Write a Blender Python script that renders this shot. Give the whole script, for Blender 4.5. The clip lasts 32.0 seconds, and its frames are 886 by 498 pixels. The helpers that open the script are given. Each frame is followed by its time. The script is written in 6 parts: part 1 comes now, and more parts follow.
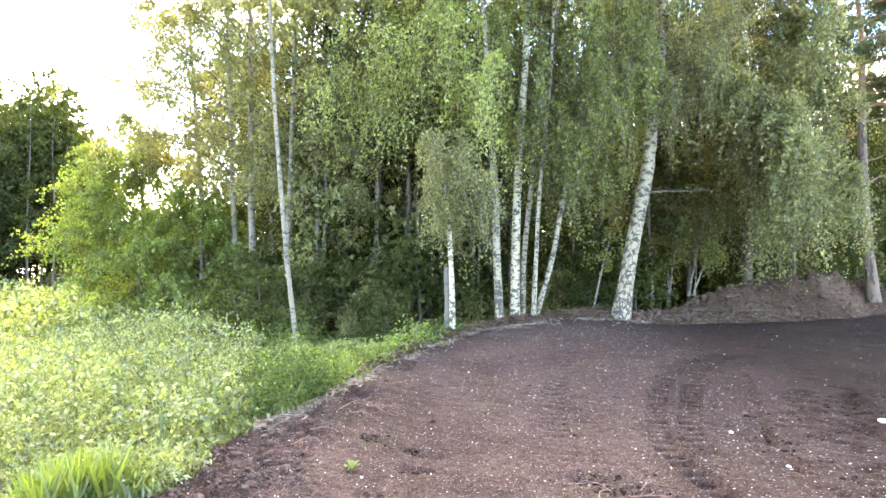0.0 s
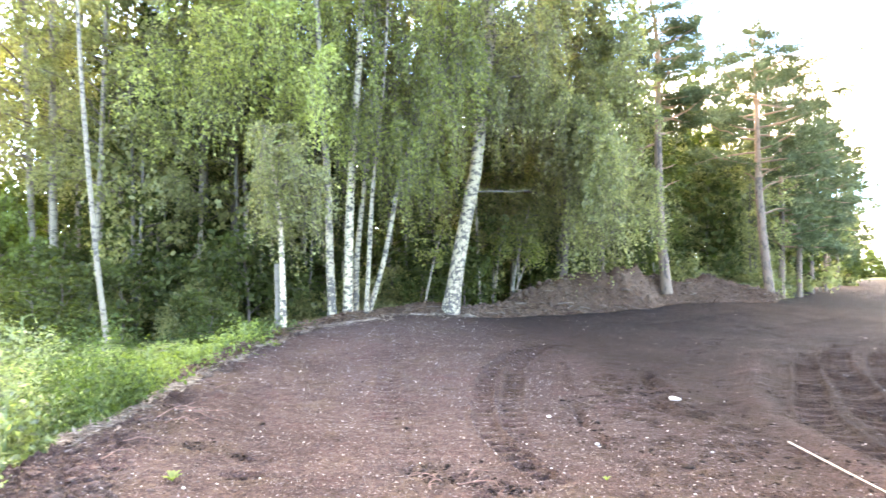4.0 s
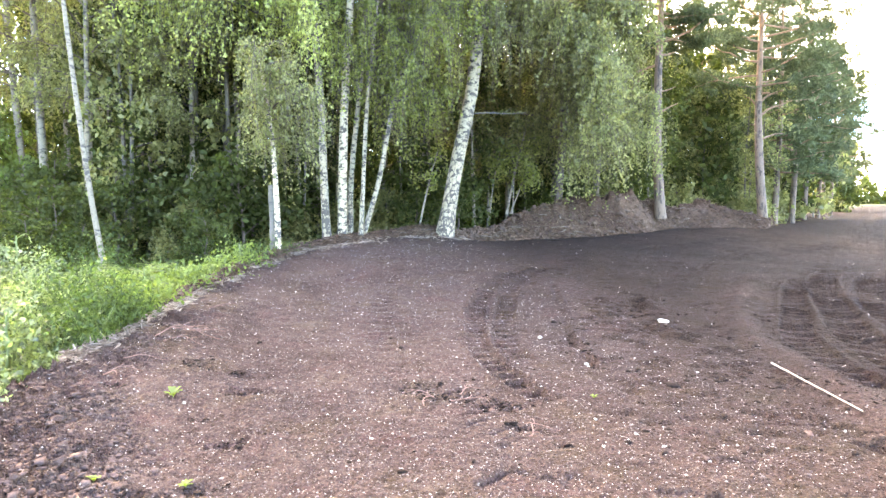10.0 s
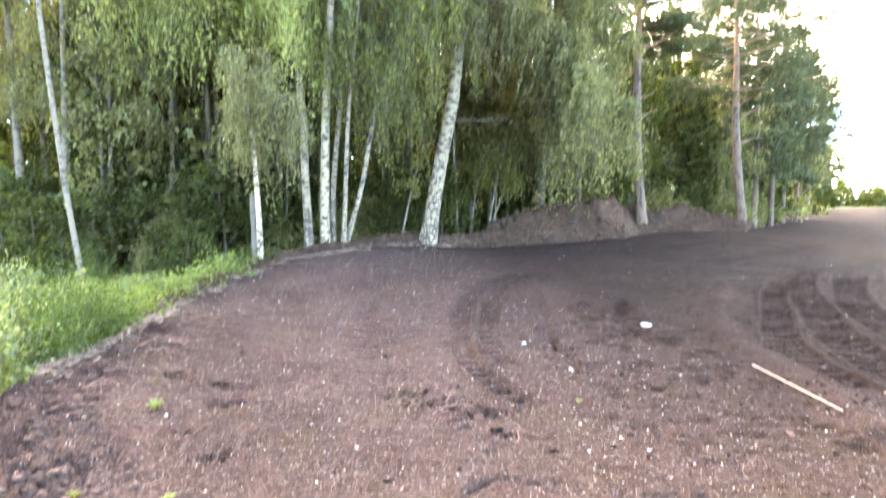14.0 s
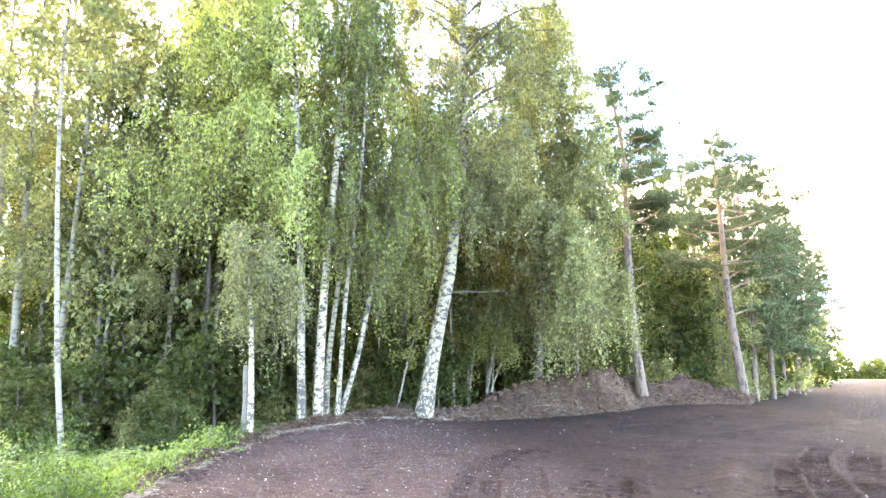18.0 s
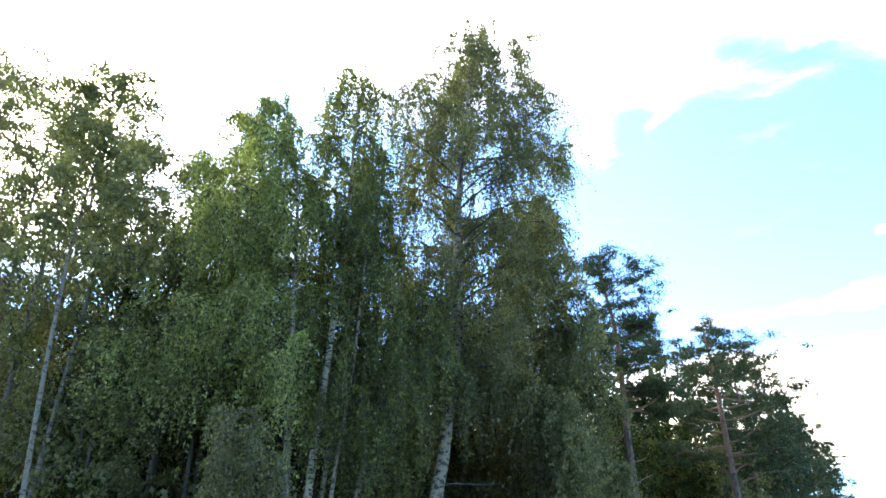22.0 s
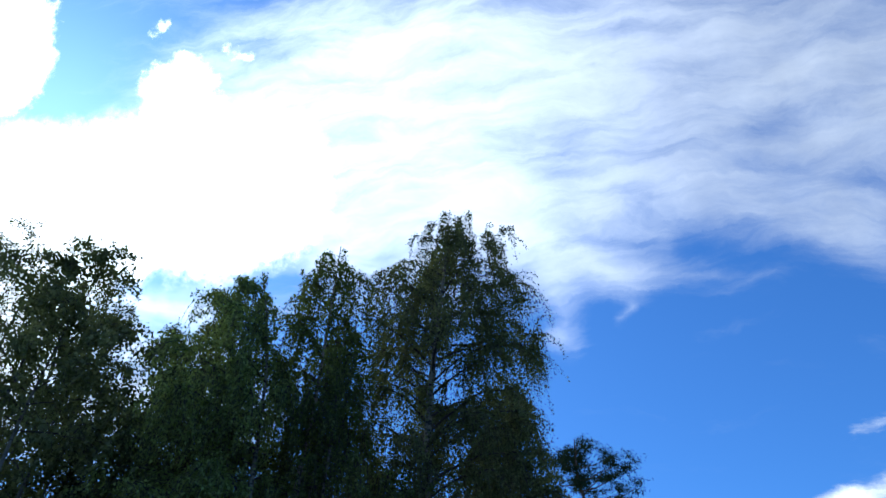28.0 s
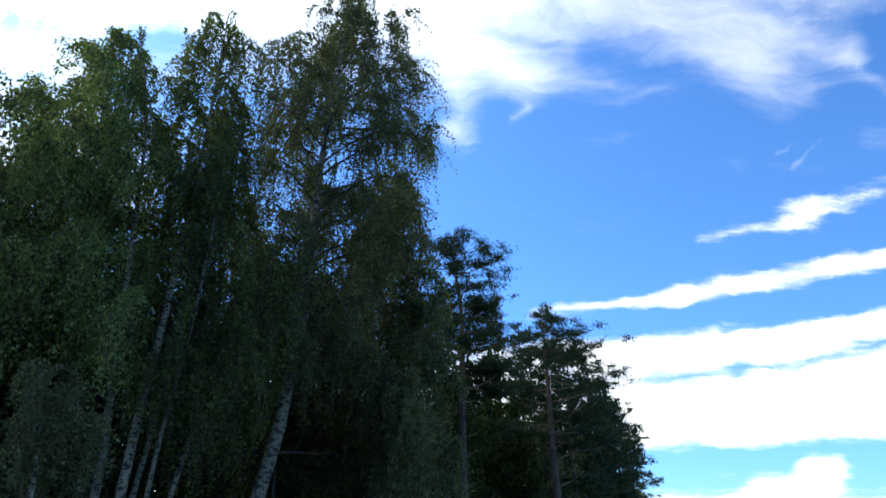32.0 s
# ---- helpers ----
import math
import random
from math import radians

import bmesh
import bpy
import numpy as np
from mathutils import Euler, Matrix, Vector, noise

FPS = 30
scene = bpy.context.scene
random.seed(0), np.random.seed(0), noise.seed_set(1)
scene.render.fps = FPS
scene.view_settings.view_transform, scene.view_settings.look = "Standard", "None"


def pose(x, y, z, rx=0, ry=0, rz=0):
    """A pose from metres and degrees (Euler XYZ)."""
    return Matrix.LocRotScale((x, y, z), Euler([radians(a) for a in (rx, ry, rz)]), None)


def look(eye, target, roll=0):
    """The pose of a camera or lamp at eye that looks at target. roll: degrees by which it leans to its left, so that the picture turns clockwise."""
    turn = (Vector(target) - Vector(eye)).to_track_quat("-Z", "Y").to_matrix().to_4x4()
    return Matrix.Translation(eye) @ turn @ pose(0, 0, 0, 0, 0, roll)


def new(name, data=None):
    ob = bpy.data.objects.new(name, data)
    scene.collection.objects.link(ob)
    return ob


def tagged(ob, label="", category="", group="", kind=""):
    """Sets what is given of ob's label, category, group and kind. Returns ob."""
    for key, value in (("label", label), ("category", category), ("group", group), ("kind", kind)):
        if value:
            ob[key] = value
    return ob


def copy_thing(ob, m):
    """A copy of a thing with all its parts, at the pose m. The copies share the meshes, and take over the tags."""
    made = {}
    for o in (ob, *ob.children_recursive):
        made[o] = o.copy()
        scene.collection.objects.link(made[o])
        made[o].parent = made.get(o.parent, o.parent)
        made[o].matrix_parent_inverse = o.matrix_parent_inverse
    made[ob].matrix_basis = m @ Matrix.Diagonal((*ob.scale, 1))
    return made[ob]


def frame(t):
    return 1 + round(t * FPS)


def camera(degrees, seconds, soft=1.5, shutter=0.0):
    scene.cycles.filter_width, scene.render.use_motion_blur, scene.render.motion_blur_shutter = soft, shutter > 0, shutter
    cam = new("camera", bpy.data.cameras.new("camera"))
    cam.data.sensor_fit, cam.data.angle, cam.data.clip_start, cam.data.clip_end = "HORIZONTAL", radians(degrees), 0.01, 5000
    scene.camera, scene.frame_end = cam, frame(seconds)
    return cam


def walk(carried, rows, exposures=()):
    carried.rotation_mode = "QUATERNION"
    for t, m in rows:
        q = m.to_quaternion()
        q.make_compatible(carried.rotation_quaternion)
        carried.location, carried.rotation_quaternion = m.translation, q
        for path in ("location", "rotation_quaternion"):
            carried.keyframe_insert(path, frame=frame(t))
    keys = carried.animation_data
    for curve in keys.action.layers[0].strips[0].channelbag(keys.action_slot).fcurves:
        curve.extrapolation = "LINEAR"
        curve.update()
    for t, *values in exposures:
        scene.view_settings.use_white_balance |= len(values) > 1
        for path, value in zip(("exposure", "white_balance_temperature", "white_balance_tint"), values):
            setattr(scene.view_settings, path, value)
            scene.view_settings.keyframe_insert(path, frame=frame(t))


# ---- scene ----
cam = camera(67.63, 32.0, soft=1.5, shutter=0.4)
EYE = (0.0, 0.0, 1.6)


def aim(yaw, pitch, roll, eye=EYE):
    return pose(*eye, 90 + pitch, 0, -yaw) @ pose(0, 0, 0, 0, 0, roll)


# seconds, yaw to the right, pitch up, roll
WALK = [
    (0, -14.73, 2.49, 0.11), (0.5, -14.58, 2.47, 0.38), (1, -8.78, 2.59, 0.08), (1.5, -7.92, 2.76, 0.20),
    (2, -8.26, 2.82, 0.29), (2.5, -8.06, 2.80, 0.10), (3, -7.99, 2.73, 0.10), (3.5, -8.34, 2.36, 0.17),
    (4, -0.34, 2.18, -0.28), (4.5, 1.60, 2.23, -0.25), (6.5, 1.12, 0.20, -0.50), (7, 0.59, 0.03, -0.41),
    (7.5, 0.50, -0.66, -0.35), (8, 0.01, -4.63, -0.09), (8.5, -0.10, -4.36, -0.00), (9, 0.00, -4.17, -0.01),
    (9.5, 0.21, -4.30, 0.08), (10, 0.13, -4.48, 0.19), (10.5, 0.08, -4.70, 0.25), (11, -0.30, -12.25, -0.41),
    (11.5, -0.20, -14.57, -0.23), (12, -0.02, -14.73, -0.25), (12.5, 0.21, -14.51, -0.19), (13, 0.08, -14.35, -0.03),
    (13.5, 0.00, -14.41, 0.15), (14, 1.58, -3.86, -0.44), (14.5, 2.02, 1.56, -0.64), (16.5, 1.12, 0.32, -0.40),
    (17, 1.31, 4.47, -0.59), (17.5, 1.68, 11.02, -0.36), (18, 1.96, 10.84, -0.32), (18.5, 1.95, 10.91, -0.29),
    (19, 2.10, 10.97, -0.16), (19.5, 1.83, 11.02, 0.04), (20, 2.49, 20.88, -0.06), (20.5, 2.58, 26.67, -0.16),
    (21, 2.64, 26.67, 0.02), (21.5, 2.57, 26.68, 0.17), (22, 2.48, 26.68, 0.20), (22.5, 2.63, 26.66, -0.12),
    (23, 3.60, 31.71, -1.12), (23.5, 3.55, 35.39, -0.65), (24, 3.28, 35.19, -0.22), (24.5, 3.49, 35.22, -0.37),
    (25, 3.65, 35.22, -0.42), (25.5, 3.60, 35.39, -0.36), (26, 5.27, 41.83, -0.09), (26.5, 5.03, 42.98, 0.20),
    (28.5, 5.42, 42.18, 0.94), (29, 14.75, 32.70, 0.75), (29.5, 17.72, 27.31, 0.95), (30, 16.60, 26.09, 1.04),
    (30.5, 16.01, 26.26, 0.84), (31, 16.47, 25.79, 0.56), (31.5, 16.46, 25.64, 0.21), (32, 16.20, 24.40, -0.01)]
EXPOSURES = [(0, 3.46, 12800, 20), (1.5, 3.59, 12800, 20), (2, 3.76, 12800, 19), (7, 3.81, 12700, 20), (10.5, 3.77, 12700, 20), (11.5, 3.63, 12600, 20), (14, 3.66, 12600, 20), (17, 3.91, 12300, 20), (19.5, 4.04, 11400, 20), (20, 3.96, 10400, 16), (20.5, 2.4, 8900, 13), (21, 1.45, 8200, 10), (22.5, 1.25, 8000, 10), (23, 1.2, 7800, 8), (23.5, -0.05, 6500, 6), (24, -0.75, 6000, 6), (26, -1.1, 5700, 6), (28.5, -1.65, 5500, 6), (29, -2.05, 5600, 6), (29.5, -1.25, 6100, 6), (30, -0.9, 6200, 6), (31, -0.75, 6400, 6), (32, -0.7, 6400, 6)]
walk(cam, [(t, aim(*r)) for t, *r in WALK], EXPOSURES)

# ---- sky and sun ----
SUN_AZ, SUN_EL = -38.0, 41.0


def nodes_of(tree):
    tree.nodes.clear()

    def add(kind, **sets):
        n = tree.nodes.new(kind)
        for k, v in sets.items():
            if k.startswith("i_"):
                n.inputs[k[2:].replace("_", " ")].default_value = v
            elif k == "blend":
                n.blend_type = v
            elif k == "op":
                n.operation = v
            elif k == "dtype":
                n.data_type = v
        return n
    return add, tree.links.new


def build_world():
    world = bpy.data.worlds.new("world")
    scene.world = world
    world.use_nodes = True
    t = world.node_tree
    add, link = nodes_of(t)
    sky = add("ShaderNodeTexSky")
    sky.sky_type, sky.sun_disc = "NISHITA", False
    sky.sun_elevation, sky.sun_rotation = radians(SUN_EL), radians(SUN_AZ)
    sky.air_density, sky.dust_density, sky.ozone_density = 1.0, 0.6, 2.0
    co = add("ShaderNodeTexCoord")
    sep = add("ShaderNodeSeparateXYZ")
    link(co.outputs["Generated"], sep.inputs[0])

    def m(op, a, b=None, c=None, clamp=False):
        n = add("ShaderNodeMath", op=op)
        n.use_clamp = clamp
        for i, v in enumerate((a, b, c)):
            if v is None:
                continue
            if isinstance(v, (int, float)):
                n.inputs[i].default_value = v
            else:
                link(v, n.inputs[i])
        return n.outputs[0]

    def vec(op, p, q=None, out=0):
        n = add("ShaderNodeVectorMath", op=op)
        for i, v in enumerate((p, q)):
            if v is None:
                continue
            if isinstance(v, tuple):
                n.inputs[i].default_value = v
            else:
                link(v, n.inputs[i])
        return n.outputs[out]

    def step(v, lo, hi):
        r = add("ShaderNodeMapRange")
        r.interpolation_type = "SMOOTHSTEP"
        for k, x in (("Value", v), ("From Min", lo), ("From Max", hi)):
            if isinstance(x, (int, float)):
                r.inputs[k].default_value = x
            else:
                link(x, r.inputs[k])
        return r.outputs[0]

    way = co.outputs["Generated"]

    def toward(az, el, lo, hi):
        a, e = radians(az), radians(el)
        v = vec("DOT_PRODUCT", way, (math.sin(a) * math.cos(e), math.cos(a) * math.cos(e), math.sin(e)), "Value")
        return step(v, math.cos(radians(hi)), math.cos(radians(lo)))
    # the open sky all round: broken cloud on a plane overhead
    h = m("MAXIMUM", sep.outputs[2], 0.04)
    flat = add("ShaderNodeCombineXYZ")
    link(m("DIVIDE", sep.outputs[0], h), flat.inputs[0])
    link(m("DIVIDE", sep.outputs[1], h), flat.inputs[1])
    puff = add("ShaderNodeTexNoise", i_Scale=2.3, i_Detail=10.0, i_Roughness=0.55)
    link(flat.outputs[0], puff.inputs["Vector"])
    around = m("ADD", step(puff.outputs[0], 0.45, 0.72), m("MULTIPLY", toward(-40, 45, 15, 60), 0.5), clamp=True)
    # unseen cloud behind the camera is thinned to dim the trees' fronts
    around = m("SUBTRACT", around, m("MULTIPLY", toward(165, 25, 30, 105), 0.30), clamp=True)
    # the clouds over the track, on a plane square to a bearing of 16 and a height of 36 degrees
    a, e = radians(16), radians(36)
    fwd = (math.sin(a) * math.cos(e), math.cos(a) * math.cos(e), math.sin(e))
    depth = vec("DOT_PRODUCT", way, fwd, "Value")
    ahead = step(depth, 0.50, 0.64)
    safe = m("MAXIMUM", depth, 0.3)
    plane = add("ShaderNodeCombineXYZ")
    link(m("DIVIDE", vec("DOT_PRODUCT", way, (math.cos(a), -math.sin(a), 0.0), "Value"), safe), plane.inputs[0])
    link(m("DIVIDE", vec("DOT_PRODUCT", way, (-math.sin(a) * math.sin(e), -math.cos(a) * math.sin(e), math.cos(e)), "Value"), safe), plane.inputs[1])
    flat2 = plane.outputs[0]

    def stirred(scale, amount, detail=5.0, rough=0.6):
        n = add("ShaderNodeTexNoise", i_Scale=scale, i_Detail=detail, i_Roughness=rough)
        link(flat2, n.inputs["Vector"])
        d = vec("MULTIPLY", vec("SUBTRACT", n.outputs["Color"], (0.5, 0.5, 0.5)), (amount, amount, 0.0))
        return vec("ADD", flat2, d)
    heaped, combed, banked = stirred(11.0, 0.15, 9.0, 0.72), stirred(5.0, 0.10, 8.0, 0.58), stirred(6.0, 0.04, 8.0, 0.66)

    def streak(p, a, b, w0, w1, soft, strength):
        """A cloud along a line from a to b, of half width w0 to w1, with soft borders."""
        ba = (b[0] - a[0], b[1] - a[1], 0.0)
        pa = vec("SUBTRACT", p, (a[0], a[1], 0.0))
        t = m("DIVIDE", vec("DOT_PRODUCT", pa, ba, "Value"), ba[0] ** 2 + ba[1] ** 2, clamp=True)
        sc = add("ShaderNodeVectorMath", op="SCALE")
        sc.inputs[0].default_value = ba
        link(t, sc.inputs["Scale"])
        d = vec("LENGTH", vec("SUBTRACT", pa, sc.outputs[0]), None, "Value")
        wide = m("MULTIPLY_ADD", t, w1 - w0, w0)
        gone = step(d, m("SUBTRACT", wide, soft), m("ADD", wide, soft * 1.4))
        return m("MULTIPLY", m("SUBTRACT", 1.0, gone), strength)

    def layer(p, rows, thin=1.0, blur=1.0):
        left = None
        for *r, soft, strength in rows:
            g = m("SUBTRACT", 1.0, streak(p, *r, soft * blur, strength * thin))
            left = g if left is None else m("MULTIPLY", left, g)
        return m("SUBTRACT", 1.0, left)
    HEAPS = [((-0.90, 0.29), (-0.44, 0.27), 0.13, 0.11, 0.030, 1.0), ((-0.57, 0.44), (-0.55, 0.33), 0.055, 0.08, 0.014, 1.0), ((-1.05, 0.68), (-0.93, 0.60), 0.17, 0.145, 0.014, 1.0),
             ((-0.95, 0.17), (-0.42, 0.20), 0.06, 0.05, 0.025, 1.0), ((-1.2, 0.25), (-0.95, 0.15), 0.25, 0.20, 0.05, 1.0), ((-0.60, 0.56), (-0.585, 0.565), 0.006, 0.004, 0.008, 0.8), ((-0.455, 0.50), (-0.43, 0.49), 0.006, 0.004, 0.008, 0.7)]
    CIRRUS = [((-0.42, 0.34), (-0.18, 0.30), 0.12, 0.12, 0.11, 0.92), ((-0.45, 0.44), (-0.15, 0.43), 0.04, 0.07, 0.07, 0.55), ((-0.22, 0.47), (0.20, 0.37), 0.05, 0.07, 0.06, 0.72), ((0.12, 0.39), (0.40, 0.33), 0.075, 0.07, 0.07, 0.90),
              ((0.40, 0.34), (0.95, 0.29), 0.07, 0.08, 0.06, 0.80), ((0.0, 0.58), (0.6, 0.52), 0.07, 0.08, 0.08, 0.55), ((-0.30, 0.18), (-0.03, 0.145), 0.035, 0.022, 0.03, 0.75), ((-0.04, 0.145), (0.11, 0.045), 0.022, 0.020, 0.024, 0.62), ((0.02, 0.085), (0.34, 0.024), 0.020, 0.002, 0.014, 0.62),
              ((-0.10, 0.222), (0.10, 0.160), 0.020, 0.014, 0.02, 0.62), ((0.10, 0.160), (0.18, 0.112), 0.014, 0.004, 0.012, 0.55), ((-0.22, 0.25), (0.28, 0.21), 0.06, 0.05, 0.06, 0.50), ((0.13, 0.21), (0.37, 0.12), 0.028, 0.018, 0.024, 0.66),
              ((0.37, 0.12), (0.54, 0.06), 0.018, 0.006, 0.018, 0.55), ((0.24, 0.17), (0.44, 0.072), 0.03, 0.028, 0.03, 0.42), ((0.44, 0.072), (0.50, 0.02), 0.028, 0.010, 0.022, 0.42), ((0.42, 0.15), (0.59, 0.09), 0.022, 0.014, 0.018, 0.50),
              ((0.59, 0.09), (0.648, 0.04), 0.012, 0.004, 0.010, 0.50), ((0.44, 0.225), (0.95, 0.20), 0.03, 0.035, 0.025, 0.92), ((-0.10, 0.12), (0.10, 0.10), 0.03, 0.03, 0.04, 0.34), ((0.012, 0.045), (0.03, 0.0), 0.016, 0.010, 0.014, 0.55), ((0.028, -0.03), (0.048, -0.042), 0.010, 0.006, 0.010, 0.45),
              ((0.104, -0.016), (0.125, 0.006), 0.003, 0.003, 0.005, 0.6), ((0.50, -0.052), (0.53, -0.036), 0.002, 0.001, 0.003, 0.42), ((0.54, -0.068), (0.575, -0.036), 0.002, 0.001, 0.003, 0.42), ((0.65, -0.02), (0.72, 0.0), 0.010, 0.016, 0.018, 0.35),
              ((-0.80, 0.11), (-0.53, 0.085), 0.018, 0.012, 0.018, 0.95), ((-0.80, 0.055), (-0.53, 0.012), 0.022, 0.012, 0.018, 0.95), ((-0.95, -0.05), (-0.50, -0.08), 0.06, 0.05, 0.03, 0.9)]
    BANK = [((0.14, -0.309), (0.38, -0.275), 0.001, 0.009, 0.008, 0.90), ((0.38, -0.275), (0.75, -0.205), 0.009, 0.017, 0.010, 0.92), ((0.40, -0.193), (0.56, -0.148), 0.002, 0.010, 0.012, 0.62), ((0.54, -0.150), (0.75, -0.090), 0.010, 0.015, 0.014, 0.66),
            ((0.20, -0.455), (0.50, -0.430), 0.090, 0.094, 0.012, 1.0), ((0.48, -0.430), (1.0, -0.385), 0.094, 0.125, 0.012, 1.0), ((-0.6, -0.46), (0.2, -0.46), 0.10, 0.08, 0.03, 0.9), ((0.62, -0.575), (0.66, -0.570), 0.018, 0.014, 0.010, 0.95), ((0.54, -0.62), (0.64, -0.61), 0.024, 0.020, 0.010, 0.95), ((-0.6, -0.66), (1.0, -0.66), 0.035, 0.035, 0.03, 0.8)]
    GAPS = [((0.32, -0.420), (0.48, -0.405), 0.004, 0.010, 0.014, 0.75), ((0.48, -0.405), (0.75, -0.348), 0.010, 0.012, 0.014, 0.75), ((0.28, -0.462), (0.40, -0.450), 0.003, 0.006, 0.012, 0.45), ((0.45, -0.335), (0.72, -0.272), 0.002, 0.006, 0.010, 0.45)]
    tilt = add("ShaderNodeMapping", i_Rotation=(0, 0, radians(22)), i_Scale=(1.0, 4.0, 1.0))
    link(combed, tilt.inputs[0])
    comb = add("ShaderNodeTexNoise", i_Scale=5.0, i_Detail=8.0, i_Roughness=0.6, i_Distortion=0.4)
    link(tilt.outputs[0], comb.inputs["Vector"])
    fleece = add("ShaderNodeTexNoise", i_Scale=11.0, i_Detail=8.0, i_Roughness=0.6)
    link(banked, fleece.inputs["Vector"])
    heap = layer(heaped, HEAPS)
    veil = m("MULTIPLY", step(m("ADD", layer(combed, CIRRUS, 0.9, 2.2), m("MULTIPLY_ADD", comb.outputs[0], 1.1, -0.55)), 0.08, 1.15), 0.66)
    along = add("ShaderNodeMapping", i_Rotation=(0, 0, radians(-11)), i_Scale=(1.6, 9.0, 1.0))
    link(banked, along.inputs[0])
    grain = add("ShaderNodeTexNoise", i_Scale=5.0, i_Detail=9.0, i_Roughness=0.66)
    link(along.outputs[0], grain.inputs["Vector"])
    body = m("SUBTRACT", layer(banked, BANK, 1.0, 2.4), m("MULTIPLY", layer(banked, GAPS, 1.0, 1.5), 0.75))
    bank = step(m("ADD", body, m("MULTIPLY_ADD", grain.outputs[0], 1.0, -0.5)), 0.32, 0.85)
    bank = m("MULTIPLY", bank, m("MULTIPLY_ADD", step(fleece.outputs[0], 0.32, 0.56), 0.42, 0.58))
    ours = m("SUBTRACT", 1.0, m("MULTIPLY", m("SUBTRACT", 1.0, heap), m("MULTIPLY", m("SUBTRACT", 1.0, veil), m("SUBTRACT", 1.0, bank))))
    cover = m("ADD", m("MULTIPLY", ours, ahead), m("MULTIPLY", around, m("SUBTRACT", 1.0, ahead)))
    glow = toward(SUN_AZ + 8, SUN_EL + 3, 0, 50)
    bright = m("ADD", m("MULTIPLY", glow, 24.0), m("ADD", m("MULTIPLY", fleece.outputs[0], 9.0), 13.0))
    bright = m("ADD", bright, m("MULTIPLY", m("ADD", heap, m("MULTIPLY", bank, 0.8)), 10.0))
    cloud = add("ShaderNodeVectorMath", op="SCALE")
    cloud.inputs[0].default_value = (0.97, 0.985, 1.0)
    link(bright, cloud.inputs["Scale"])
    blue = add("ShaderNodeVectorMath", op="MULTIPLY")
    blue.inputs[1].default_value = (1.14, 2.0, 3.1)
    link(sky.outputs[0], blue.inputs[0])
    mix = add("ShaderNodeMix", dtype="VECTOR")
    link(cover, mix.inputs["Factor"])
    link(blue.outputs[0], mix.inputs[4])
    link(cloud.outputs[0], mix.inputs[5])
    bg = add("ShaderNodeBackground", i_Strength=0.14)
    link(mix.outputs[1], bg.inputs[0])
    out = add("ShaderNodeOutputWorld")
    link(bg.outputs[0], out.inputs[0])


build_world()
sun = new("sun", bpy.data.lights.new("sun", "SUN"))
sun.data.energy, sun.data.angle, sun.data.color = 2.2, radians(14.0), (1.0, 0.975, 0.93)
_a, _e = radians(SUN_AZ), radians(SUN_EL)
sun.matrix_world = look((math.sin(_a) * 40, math.cos(_a) * 40, 40 * math.tan(_e)), (0, 0, 0))


# ---- materials ----
def material(name):
    mat = bpy.data.materials.new(name)
    mat.use_nodes = True
    return (mat, *nodes_of(mat.node_tree))


def ramp(add, stops):
    r = add("ShaderNodeValToRGB")
    e = r.color_ramp.elements
    while len(e) < len(stops):
        e.new(0.5)
    for el, (p, c) in zip(e, stops):
        el.position, el.color = p, (*c, 1)
    return r


